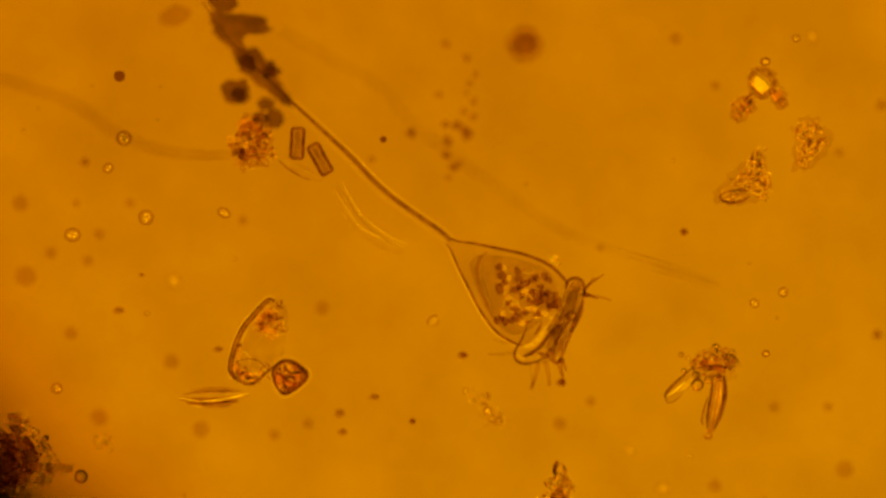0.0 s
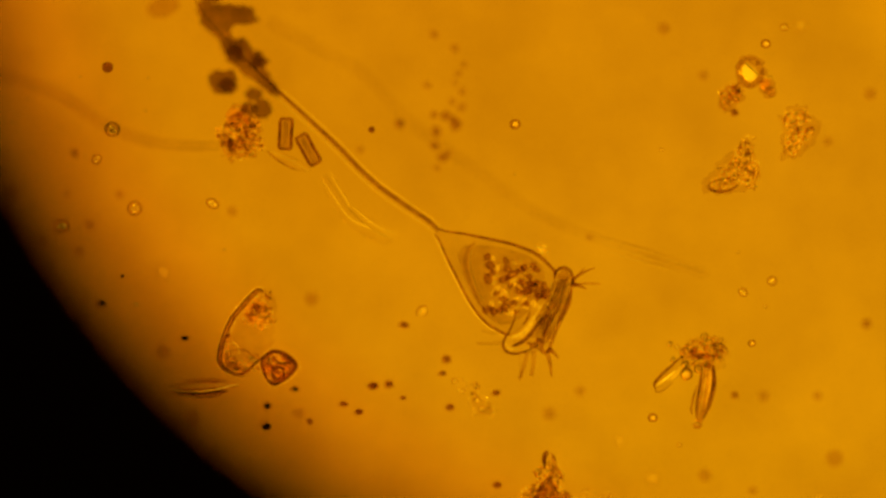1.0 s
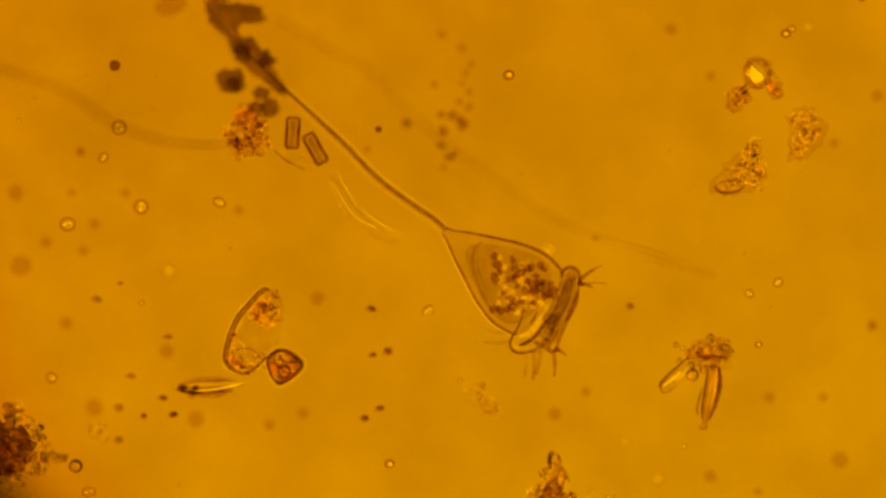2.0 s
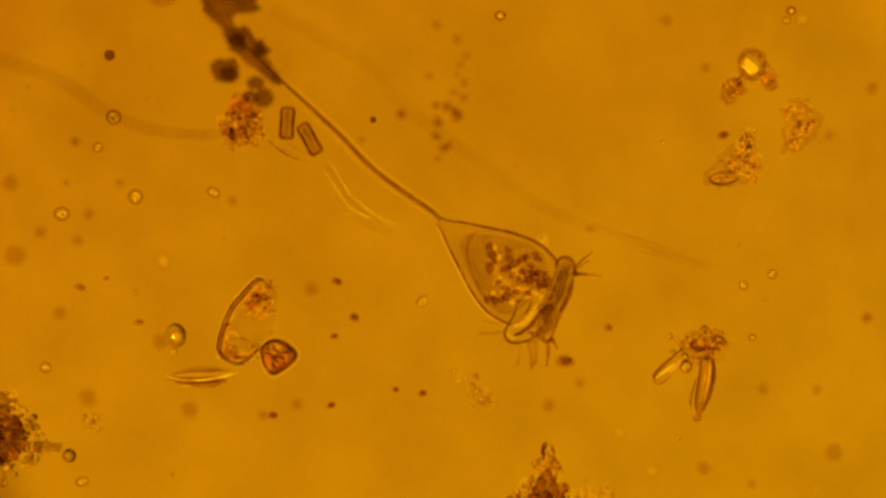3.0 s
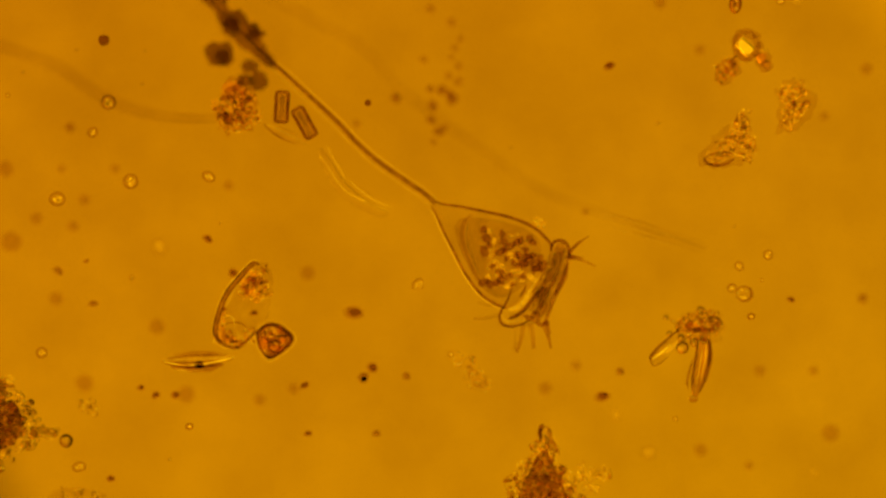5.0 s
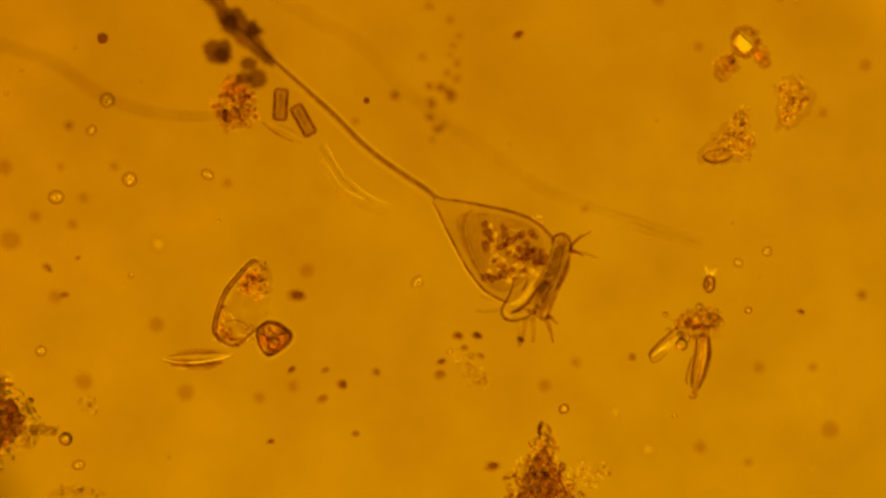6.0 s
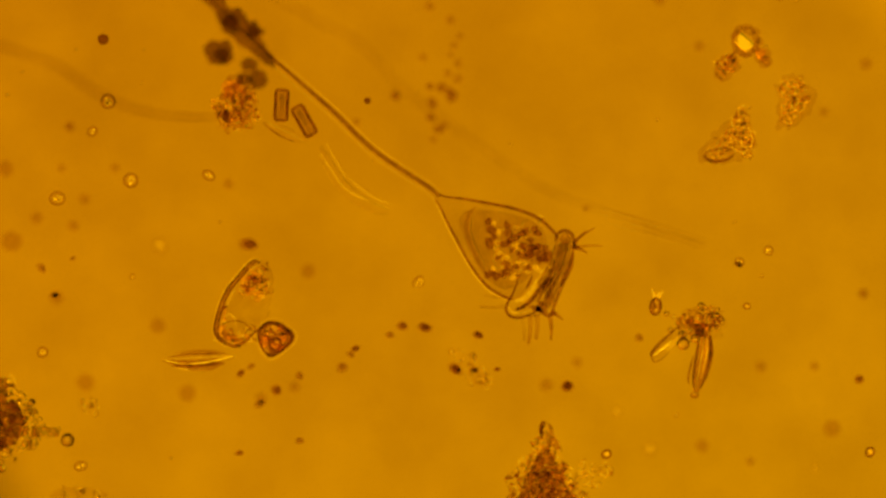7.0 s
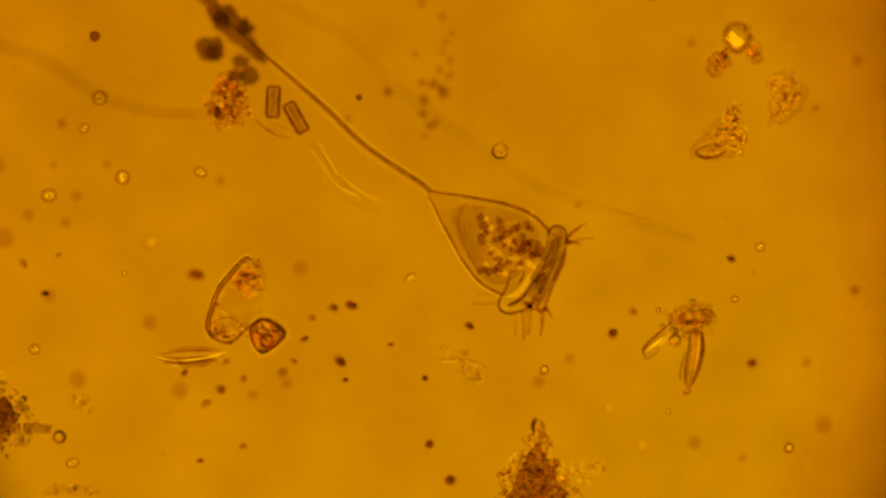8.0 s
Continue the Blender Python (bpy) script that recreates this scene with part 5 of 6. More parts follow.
for i, (x, y, r, z) in enumerate(SPECKS):
    soft_blob(x, y, r, z, "small dark round speck in the water" if z < 0.3 else "faint blurred brown speck in the water", M_SPECK if z < 0.2 else M_HAZE2 if z < 0.3 else M_HAZE, i, name="speck", category="speck", rough=0.12, level=3)


for x, y, r in ((1208, 619, 11), (1229, 610, 8), (1206, 602, 7), (1179, 566, 5), (1240, 553, 7), (1185, 594, 5), (1252, 592, 6), (117, 782, 12)):
    round_bead(x, y, r)


# ---- everything at rest lies on the slide, or sticks to its underside ----
bpy.context.view_layer.update()


def span(ob):
    """The lowest and highest z of a thing with its parts."""
    low, high = 1e9, -1e9
    for o in (ob, *ob.children_recursive):
        if o.type == "MESH":
            co = np.empty(len(o.data.vertices) * 3)
            o.data.vertices.foreach_get("co", co)
            m = np.array(o.matrix_world)
            z = co.reshape(-1, 3) @ m[2, :3] + m[2, 3]
            low, high = min(low, z.min()), max(high, z.max())
    return low, high


for ob in [o for o in scene.objects if o.parent is None and o.type in ("MESH", "EMPTY")]:
    if ob in (slide, illuminator, eyepiece) or ob in HANGING:
        continue
    low, high = span(ob)
    lift = SLIDE_UNDER + 0.004 - high if ob in UNDER else 0.002 - low
    k = (EYE - ob.location.z - lift) / (EYE - ob.location.z)
    ob.location = (ob.location.x * k, ob.location.y * k, ob.location.z + lift)



# ---- what drifts in the current ----
PARTICLE = {}


def dark_particle(r, grade="brown"):
    """A round food particle: a thin mist, a skin and a core; pale ones are fainter, dark ones denser."""
    mist, skin, heart = {"brown": (M_MIST, M_HAZE, M_GRIT), "dark": (M_MIST, M_HAZE2, M_SPECKCORE), "pale": (M_MIST, M_MIST, M_HAZE)}[grade]
    rng = np.random.default_rng(100 + r)
    if (r, grade) not in PARTICLE:   # three shapes of each size, shared
        PARTICLE[r, grade] = [0] + [[lumpy(n, rng, 2, k, 1.3, (r * U * a, r * U * a * q, r * U * a * 0.6)) for n, k, a in (("mist", 0.2, 1.3), ("skin", 0.3, 1.02), ("core", 0.45, 0.66))] for q in (0.82, 0.68, 0.95)]
    PARTICLE[r, grade][0] += 1
    shapes = PARTICLE[r, grade][1 + PARTICLE[r, grade][0] % 3]
    root = thing("dark_particle", (0, 0, 0), {"brown": "soft brown food particle drifting in the current", "dark": "dark brown food particle drifting in the current", "pale": "pale brown food particle drifting in the current"}[grade], "particle", "drifting particles")
    part("mist", shapes[0], mist, root, "thin soft margin")
    part("skin", shapes[1], skin, root, "brown skin")
    part("core", shapes[2], heart, root, "darker core").matrix_basis = Matrix.Translation((0.1 * r * U, 0.08 * r * U, 0))
    return root


def soft_particle(r):
    root = thing("dark_particle", (0, 0, 0), "large dark soft-edged particle drifting along the underside of the slide", "particle", "drifting particles")
    for k, m in ((1.0, M_HAZE), (0.62, M_HAZE2)):
        part("skin" if k > 0.6 else "kernel", lumpy("skin", np.random.default_rng(int(k * 100)), 3, 0.2, 1.2, (r * U * k, r * U * k * 0.92, r * U * k * 0.3)), m, root)
    return root


def clear_particle(r):
    root = thing("clear_particle", (0, 0, 0), "clear round particle with dark rim drifting in the current", "particle", "drifting particles")
    s = part("skin", lumpy("skin", np.random.default_rng(r), 3, 0.08, 1.2, (r * U, r * U * 0.88, r * U * 0.8)), M_BEADSKIN, root, "brown round skin")
    line_on("rim", root, [(r * 0.84 * math.cos(q), r * 0.74 * math.sin(q)) for q in np.linspace(0, 2 * math.pi, 13)], [r * 0.16, r * 0.22, r * 0.14, r * 0.2], M_FOLD, 0.0, label="uneven brown rim")
    k = part("kernel", lumpy("kernel", np.random.default_rng(r + 9), 2, 0.3, 1.2, (r * U * 0.56, r * U * 0.5, r * U * 0.3)), M_KERNEL, root, "bright kernel")
    k.matrix_basis = Matrix.Translation((0.1 * r * U, 0, 0.1 * r * U))
    return root


def ringed_cell(r):
    root = thing("ringed_cell", (0, 0, 0), "swimming oval cell with a dark ring and bright middle", "cell")
    part("skin", lumpy("skin", np.random.default_rng(4), 3, 0.05, 1.0, (r * U * 0.85, r * U, r * U * 0.6)), M_RIM, root, "dark-rimmed clear skin")
    k = part("kernel", lumpy("kernel", np.random.default_rng(5), 2, 0.3, 1.2, (r * U * 0.4, r * U * 0.42, r * U * 0.25)), M_BRIGHT, root, "bright kernel")
    k.matrix_basis = Matrix.Translation((0, -0.1 * r * U, -0.6 * r * U))
    q = part("bud", lumpy("bud", np.random.default_rng(6), 2, 0.2, 1.2, (r * U * 0.4, r * U * 0.35, r * U * 0.3)), M_BEAD, root, "small hanging bud")
    q.matrix_basis = Matrix.Translation((-0.15 * r * U, -1.35 * r * U, 0))
    return root


def twin_cell(r):
    root = thing("twin_cell", (0, 0, 0), "clear round cell with a smaller one attached", "cell")
    for x, y, k in ((0.3, 0, 1.0), (-1.1, 0.2, 0.6)):
        q = part("body" if k == 1 else "bud", lumpy("body", np.random.default_rng(6), 3, 0.1, 1.2, (r * U * k, r * U * 0.9 * k, r * U * 0.6 * k)), M_VEIL, root)
        q.matrix_basis = Matrix.Translation((x * r * U, y * r * U, 0))
    line_on("rim", root, [(r * (0.3 + 0.9 * math.cos(q)), r * 0.82 * math.sin(q)) for q in np.linspace(-1.8, 2.4, 13)], [0.8, 2.4, 3.0, 2.6, 0.8], M_FOLD, 0.0, label="dark far rim")
    line_on("rim", root, [(r * (0.3 + 0.86 * math.cos(q)), r * 0.78 * math.sin(q)) for q in np.linspace(2.4, 4.5, 9)], [0.5, 1.3, 0.5], M_FOLD, 0.0)
    line_on("rim", root, [(r * (-1.1 + 0.52 * math.cos(q)), r * (-0.2 + 0.46 * math.sin(q))) for q in np.linspace(0.6, 6.0, 11)], [0.5, 1.2, 1.5, 0.5], M_FOLD, 0.0)
    for x, y, k in ((0.55, -0.4, 0.26), (0.0, 0.3, 0.2), (0.2, -0.5, 0.16), (0.6, 0.35, 0.16), (-1.1, 0.25, 0.22), (-0.3, -0.1, 0.16)):
        q = part("kernel", lumpy("kernel", np.random.default_rng(7), 2, 0.4, 1.4, (r * U * k, r * U * k * 0.8, r * U * 0.15)), M_CURL, root, "bright grain")
        q.matrix_basis = Matrix.Translation((x * r * U, y * r * U, -0.5 * r * U))
    return root


def spiny_flagellate(r):
    root = thing("horned_cell", (0, 0, 0), "small dark oval cell with two pale horns", "cell")
    part("body", lumpy("body", np.random.default_rng(3), 3, 0.1, 1.2, (r * U * 0.66, r * U, r * U * 0.5)), M_AMBER, root, "dark-rimmed oval body")
    line_on("rim", root, [(r * 0.58 * math.cos(q), r * 0.9 * math.sin(q)) for q in np.linspace(0, 2 * math.pi, 13)], [2.4] * 4, M_DARKLINE, 0.0, label="brown edge")
    line_on("rim", root, [(-r * 0.3, -r * 0.5), (-r * 0.1, 0), (-r * 0.3, r * 0.5)], [1, 2.6, 1], M_DARKLINE, 0.01)
    for x, y in ((0.1, -0.45), (0.15, 0.35)):
        k = part("kernel", lumpy("kernel", np.random.default_rng(5), 2, 0.2, 1.2, (r * U * 0.2, r * U * 0.24, r * U * 0.1)), M_CURL, root)
        k.matrix_basis = Matrix.Translation((x * r * U, -y * r * U, -0.45 * r * U))
    for q, l in ((-1, 1.9), (0.2, 1.6), (1, 1.8)):
        line_on("horn", root, [(q * 3, -r * 0.8), (q * 6, -r * 1.3), (q * 10, -r * l)], [2.2, 1.8, 1.4], M_CURL)
    return root


def speckled_cell(r):
    root = thing("speckled_cell", (0, 0, 0), "clear cell full of bright specks swimming past the bell", "cell")
    rng = np.random.default_rng(9)
    part("skin", lumpy("skin", rng, 3, 0.2, 1.6, (r * U, r * U * 0.92, r * U * 0.5)), M_VEIL, root, "clear uneven skin")
    line_on("rim", root, [(r * 0.86 * math.cos(q), r * 0.8 * math.sin(q)) for q in np.linspace(0.2, 4.2, 12)], [0.8, 2.2, 2.6, 2.2, 0.8], M_DARKLINE, 0.0, label="dark lower rim")
    line_on("rim", root, [(r * 0.9 * math.cos(q), r * 0.84 * math.sin(q)) for q in np.linspace(4.0, 6.6, 8)], [0.6, 1.4, 0.6], M_FOLD, 0.0)
    for x, y, q in ((-0.35, 0.3, 0.2), (0.25, 0.4, 0.16), (0.42, -0.2, 0.18), (-0.15, -0.4, 0.2), (-0.62, -0.1, 0.14), (0.0, 0.72, 0.13), (0.05, 0.05, 0.17)):
        k = part("speck", lumpy("speck", rng, 2, 0.4, 1.4, (r * U * q, r * U * q * 0.8, r * U * 0.12)), M_CURL, root, "bright speck")
        k.matrix_basis = Matrix.Translation((x * r * U, y * r * U, -0.4 * r * U))
    for x, y, q in ((0.1, -0.15, 0.2), (-0.4, 0.02, 0.16), (0.5, 0.15, 0.15)):
        k = part("speck", lumpy("speck", rng, 2, 0.4, 1.4, (r * U * q, r * U * q * 0.8, r * U * 0.12)), M_FOLD, root, "brown speck")
        k.matrix_basis = Matrix.Translation((x * r * U, y * r * U, 0.1 * r * U))
    return root


def food_strand():
    root = thing("food_strand", (0, 0, 0), "thin brown strand of food swept from the mouth", "strand")
    line_on("strand", root, [(-46, 4), (-24, 0), (0, -3), (22, 0), (42, 6)], [0.8, 1.7, 1.5, 1.9, 0.8], M_HAZE, 0.0, label="brown wavy strand")
    line_on("gleam", root, [(-40, 9), (-10, 3), (34, 8)], [0.5, 1.0, 0.5], M_CURL, 0.0, label="pale edge")
    return root


STRAND = food_strand()
DRIFTERS = [
    dark_particle(9),
    dark_particle(8),
    dark_particle(8, "dark"),
    dark_particle(10, "dark"),
    dark_particle(8),
    dark_particle(6),
    dark_particle(8),
    dark_particle(8),
    dark_particle(8),
    dark_particle(7),
    dark_particle(8, "pale"),
    dark_particle(6),
    dark_particle(8, "pale"),
    dark_particle(8, "pale"),
    dark_particle(9, "pale"),
    soft_particle(36),
    clear_particle(10),
    clear_particle(9),
    clear_particle(9),
    ringed_cell(22),
    dark_particle(15),
    dark_particle(7),
    dark_particle(8),
    dark_particle(9),
    dark_particle(10, "pale"),
    dark_particle(7, "pale"),
    dark_particle(7, "pale"),
    clear_particle(7),
    dark_particle(7),
    dark_particle(6),
    twin_cell(16),
    dark_particle(9),
    dark_particle(11, "dark"),
    dark_particle(9, "dark"),
    dark_particle(8),
    dark_particle(9, "pale"),
    dark_particle(7, "pale"),
    dark_particle(7, "pale"),
    dark_particle(12, "dark"),
    dark_particle(6, "dark"),
    clear_particle(10),
    dark_particle(10, "dark"),
    speckled_cell(16),
    dark_particle(9, "dark"),
    dark_particle(8),
    dark_particle(6),
    clear_particle(9),
    dark_particle(6, "dark"),
    dark_particle(7, "dark"),
    dark_particle(10),
    dark_particle(7),
    dark_particle(7),
    dark_particle(8),
    dark_particle(7, "pale"),
    clear_particle(7),
    dark_particle(7),
    dark_particle(7, "pale"),
    dark_particle(7),
    clear_particle(10),
    spiny_flagellate(16),
    dark_particle(8, "pale"),
    dark_particle(5, "pale"),
    dark_particle(12),
    dark_particle(8, "dark"),
]


def drift(ob, z, rows):
    """Carry a drifter through plan places, turning slowly."""
    spin = (len(rows) * 37 + rows[0][1]) % 60 - 30
    if z < 0:
        z = SLIDE_UNDER + 0.004 - span(ob)[1]
    elif z < 0.2:
        z = 0.003 - span(ob)[0]
    # wait out of sight until the current brings it in
    waits = [(b[0] - 0.15, a[1] + 1, a[2]) for a, b in zip(rows, rows[1:]) if a[1] > 1800 and b[1] < 1600 and b[0] - a[0] > 0.3]
    rows = sorted(rows + waits)
    walk(ob, [(t, Matrix.Translation(at(x, y, z)) @ pose(0, 0, 0, 0, 0, spin * t / 4)) for t, x, y in rows])


def motions():
    bpy.context.view_layer.update()
    # the bright field wanders: the ring standing in for the iris shadow shifts
    def cam_at(t):
        for a, b in zip(CAMERA_ROWS, CAMERA_ROWS[1:]):
            if a[0] <= t <= b[0]:
                u = (t - a[0]) / (b[0] - a[0])
                return a[1] + (b[1] - a[1]) * u, a[2] + (b[2] - a[2]) * u
    walk(eyepiece, [(t, pose(cam_at(t)[0] + (x - 784) * STOP_U, cam_at(t)[1] + (441 - y) * STOP_U, STOP_Z)) for t, x, y in (
        (0.0, 1150, -196), (0.2, 1296, -296), (0.5, 1367, -330), (0.8, 1391, -366), (1.0, 1415, -411), (1.2, 1424, -389), (1.5, 1212, -236), (1.7, 1212, -225), (2.2, 1150, 80), (2.8, 1210, 400), (3.0, 1260, 500), (3.2, 1460, 545), (3.5, 1460, 697),
        (3.8, 1400, 680), (4.0, 1510, 735), (4.2, 1430, 620), (4.5, 1230, 560), (6.0, 784, 441), (7.5, 500, 441), (8.0, 150, 441))])
    # the bell sways a little on its stalk
    b = animal.location.copy()
    walk(animal, [(t, Matrix.Translation(b) @ pose(0, 0, 0, 0, 0, r)) for t, r in (
        (0.0, 0.0), (1.0, -0.05), (1.5, 0.0), (3.0, 0.25), (3.5, 0.0), (4.0, 0.3), (4.5, 0.0), (6.0, 0.55), (6.5, 1.0), (7.0, 1.05), (7.5, 0.87), (8.0, 1.2))])
    # the cilia beat
    for i, (c, foot, swing) in enumerate(CILIA):
        walk(c, [(k * 0.1, Matrix.Translation(foot) @ pose(0, 0, 0, 0, 0, swing * math.sin(2.4 * k + 1.9 * i) + 0.4 * swing * math.sin(1.1 * k + i))) for k in range(81)])
    drift(DRIFTERS[0], 0.1, [(0, 793, 567), (0.2, 773, 560), (0.5, 748, 552), (1, 708, 531), (1.5, 671, 514), (2.8, 599, 481), (3.5, 561, 449), (4.5, 495, 432), (4.8, 470, 429), (5.8, -220, 410), (8, -260, 410)])
    drift(DRIFTERS[1], 0.1, [(0, 1940, 760), (0.3, 748, 665), (0.5, 699, 670), (0.8, 638, 671), (1, 601, 671), (1.5, 529, 672), (3, -220, 632), (8, -260, 632)])
    drift(DRIFTERS[2], 0.1, [(0, 1980, 820), (0.3, 800, 671), (0.5, 737, 680), (0.8, 669, 683), (1, 628, 685), (1.5, 555, 691), (3, -220, 691), (8, -260, 691)])
    drift(DRIFTERS[3], 0.1, [(0, 2020, 880), (0.3, 820, 644), (0.5, 760, 643), (0.8, 694, 642), (1, 653, 639), (1.5, 578, 634), (3, -220, 674), (8, -260, 674)])
    drift(DRIFTERS[4], 0.09, [(0, 2060, 700), (0.3, 865, 627), (0.5, 816, 633), (0.8, 723, 636), (1, 681, 636), (1.5, 606, 634), (3, -220, 714), (8, -260, 714)])
    drift(DRIFTERS[5], 0.1, [(0, 2100, 760), (0.6, 837, 654), (0.7, 789, 662), (1, 706, 660), (1.5, 611, 663), (3, -220, 583), (8, -260, 583)])
    drift(DRIFTERS[6], 0.1, [(0, 2170, 830), (0.1, 2140, 820), (0.8, 894, 655), (0.9, 836, 670), (1, 789, 677), (1.2, 720, 682), (1.5, 661, 686), (2.8, 552, 711), (4.3, -220, 671), (8, -260, 671)])
    drift(DRIFTERS[7], 0.09, [(0, 1930, 890), (0.2, 1900, 880), (0.9, 922, 645), (1, 871, 652), (1.2, 781, 666), (1.5, 709, 672), (2.8, 592, 690), (4.5, 542, 693), (6, 518, 661), (7, 425, 666), (8, 340, 670)])
    drift(DRIFTERS[8], 0.1, [(0, 1940, 700), (0.6, 872, 593), (0.7, 843, 595), (1, 783, 592), (1.5, 706, 584), (2.8, 631, 550), (3.5, 590, 502), (4.5, 545, 490), (4.8, 520, 488), (5.8, -220, 477), (8, -260, 477)])
    drift(DRIFTERS[9], 0.1, [(0, 1980, 760), (0.7, 854, 604), (0.8, 824, 614), (1, 776, 617), (1.5, 691, 602), (2.8, 591, 570), (4.8, 537, 560), (5.8, -220, 544), (8, -260, 544)])
    drift(DRIFTERS[10], 0.14, [(0, 637, 641), (0.5, 574, 646), (1, 515, 644), (1.5, 448, 644), (3, -220, 564), (8, -260, 564)])
    drift(DRIFTERS[11], 0.12, [(0, 704, 684), (0.5, 611, 698), (1, 541, 702), (1.5, 478, 704), (3, -220, 664), (8, -260, 664)])
    drift(DRIFTERS[12], 0.14, [(0, 575, 670), (0.5, 516, 678), (1, 465, 674), (1.5, 410, 679), (3, -220, 679), (8, -260, 679)])
    drift(DRIFTERS[13], 0.14, [(0, 580, 703), (0.5, 516, 715), (1, 465, 711), (1.5, 410, 719), (3, -220, 759), (8, -260, 759)])
    drift(DRIFTERS[14], 0.1, [(0, 184, 488), (0.5, 179, 492), (1.5, 163, 489), (3.5, 127, 483), (4.5, 112, 482), (6.5, 79, 478), (7, 73, 477), (8, 56, 474)])
    drift(DRIFTERS[15], -0.4, [(0, 903, 19), (0.5, 987, -127), (1.5, 1079, -346), (8, 1176, -576)])
    drift(DRIFTERS[16], 0.09, [(0, 984, 497), (0.4, 940, 270), (0.5, 937, 251), (1, 906, 176), (1.5, 886, 119), (2.8, 879, 29), (3.5, 867, -72), (8, 849, -223)])
    drift(DRIFTERS[17], 0.09, [(0, 2020, 760), (0.7, 1318, 815), (1, 1148, 696), (1.1, 1085, 646), (1.2, 907, 664), (1.3, 845, 710), (1.5, 767, 737), (2.8, 643, 870), (8, 483, 977)])
    drift(DRIFTERS[18], 0.09, [(0, 1328, 47), (0.5, 1342, 42), (1, 1350, 35), (1.5, 1360, 29), (3, 1391, -11), (3.5, 1395, -4), (4.5, 1430, -60), (8, 1467, -119)])
    drift(DRIFTERS[19], 0.09, [(0, 230, 1310), (1.7, 200, 1300), (2.4, 223, 866), (2.8, 271, 707), (3, 304, 568), (3.2, 340, 454), (3.5, 374, 287), (3.6, 392, 223), (3.8, 383, 141), (4, 316, 77), (4.2, 210, 28), (4.5, 30, 25), (5, -249, 1), (8, -895, -49)])
    drift(DRIFTERS[20], 0.09, [(0, 2170, 710), (2.3, 2140, 700), (3, 994, 611), (3.2, 905, 588), (3.3, 868, 593), (3.5, 817, 593), (3.8, 773, 591), (4, 740, 582), (4.5, 677, 570), (5.8, 547, 535), (6, 527, 530), (6.5, 494, 468), (7, 440, 438), (7.5, 388, 452), (8, 361, 497)])
    drift(DRIFTERS[21], 0.1, [(0, 1930, 770), (2.6, 1900, 760), (3.3, 882, 661), (3.5, 809, 680), (3.8, 719, 694), (4, 666, 699), (4.5, 581, 712), (6, -220, 672), (8, -260, 672)])
    drift(DRIFTERS[22], 0.1, [(0, 1970, 830), (2.9, 1940, 820), (3.6, 854, 645), (3.8, 791, 647), (4, 733, 648), (4.2, 691, 647), (4.5, 636, 648), (6, -220, 648), (8, -260, 648)])
    drift(DRIFTERS[23], 0.1, [(0, 2010, 890), (3.3, 1980, 880), (4, 858, 637), (4.2, 783, 641), (4.5, 713, 642), (5.8, 629, 683), (6.5, 536, 693), (7, 487, 696), (8, 403, 700)])
    drift(DRIFTERS[24], 0.1, [(0, 2050, 710), (3.6, 2020, 700), (4.3, 833, 644), (4.4, 794, 650), (4.6, 736, 655), (5.8, 593, 710), (6.5, 504, 715), (7, 458, 720), (8, 377, 725)])
    drift(DRIFTERS[25], 0.1, [(0, 2090, 770), (3.5, 2060, 760), (4.2, 865, 668), (4.4, 773, 675), (4.6, 716, 678), (5.8, 602, 665), (6.5, 496, 657), (8, 413, 651)])
    drift(DRIFTERS[26], 0.1, [(0, 2130, 830), (3.6, 2100, 820), (4.3, 853, 669), (4.5, 777, 678), (4.6, 747, 675), (5.8, 694, 666), (6.5, 581, 667), (7, 528, 671), (8, 443, 681)])
    drift(DRIFTERS[27], 0.09, [(0, 2170, 890), (2.5, 2140, 880), (3.2, 893, 678), (3.4, 827, 701), (3.5, 792, 712), (4, 680, 738), (4.5, 615, 757), (6, -220, 757), (8, -260, 757)])
    drift(DRIFTERS[28], 0.1, [(0, 1930, 710), (2.1, 1900, 700), (2.8, 759, 675), (3, 742, 669), (3.5, 666, 677), (4, 586, 685), (4.5, 525, 688), (6, -220, 728), (8, -260, 728)])
    drift(DRIFTERS[29], 0.1, [(0, 1970, 770), (2.1, 1940, 760), (2.8, 707, 667), (3, 694, 663), (3.5, 617, 661), (4, 553, 663), (4.5, 490, 665), (6, -220, 745), (8, -260, 745)])
    drift(DRIFTERS[30], 0.09, [(0, 2010, 830), (2.3, 1980, 820), (3, 1713, 558), (3.5, 1540, 546), (4, 1468, 550), (4.5, 1395, 545), (4.7, 1370, 541), (5.1, 1290, 510), (5.4, 1210, 300), (5.7, 1120, -220), (8, 1080, -300)])
    drift(DRIFTERS[31], 0.1, [(0, 2050, 890), (4.9, 2020, 880), (5.6, 921, 596), (5.8, 865, 595), (6, 812, 602), (6.2, 792, 594), (6.5, 754, 596), (7, 711, 584), (7.4, 663, 570), (8, 604, 557)])
    drift(DRIFTERS[32], 0.09, [(0, 2090, 710), (5.5, 2060, 700), (6.2, 880, 597), (6.4, 839, 590), (6.5, 821, 592), (6.8, 770, 594), (7, 751, 587), (7.4, 716, 573), (8, 636, 553)])
    drift(DRIFTERS[33], 0.1, [(0, 2130, 770), (5.0, 2100, 760), (5.7, 882, 590), (5.8, 867, 595), (5.9, 855, 598), (6, 846, 602), (6.2, 845, 604), (6.5, 841, 603), (7, 845, 601), (7.4, 855, 596), (8, 844, 591)])
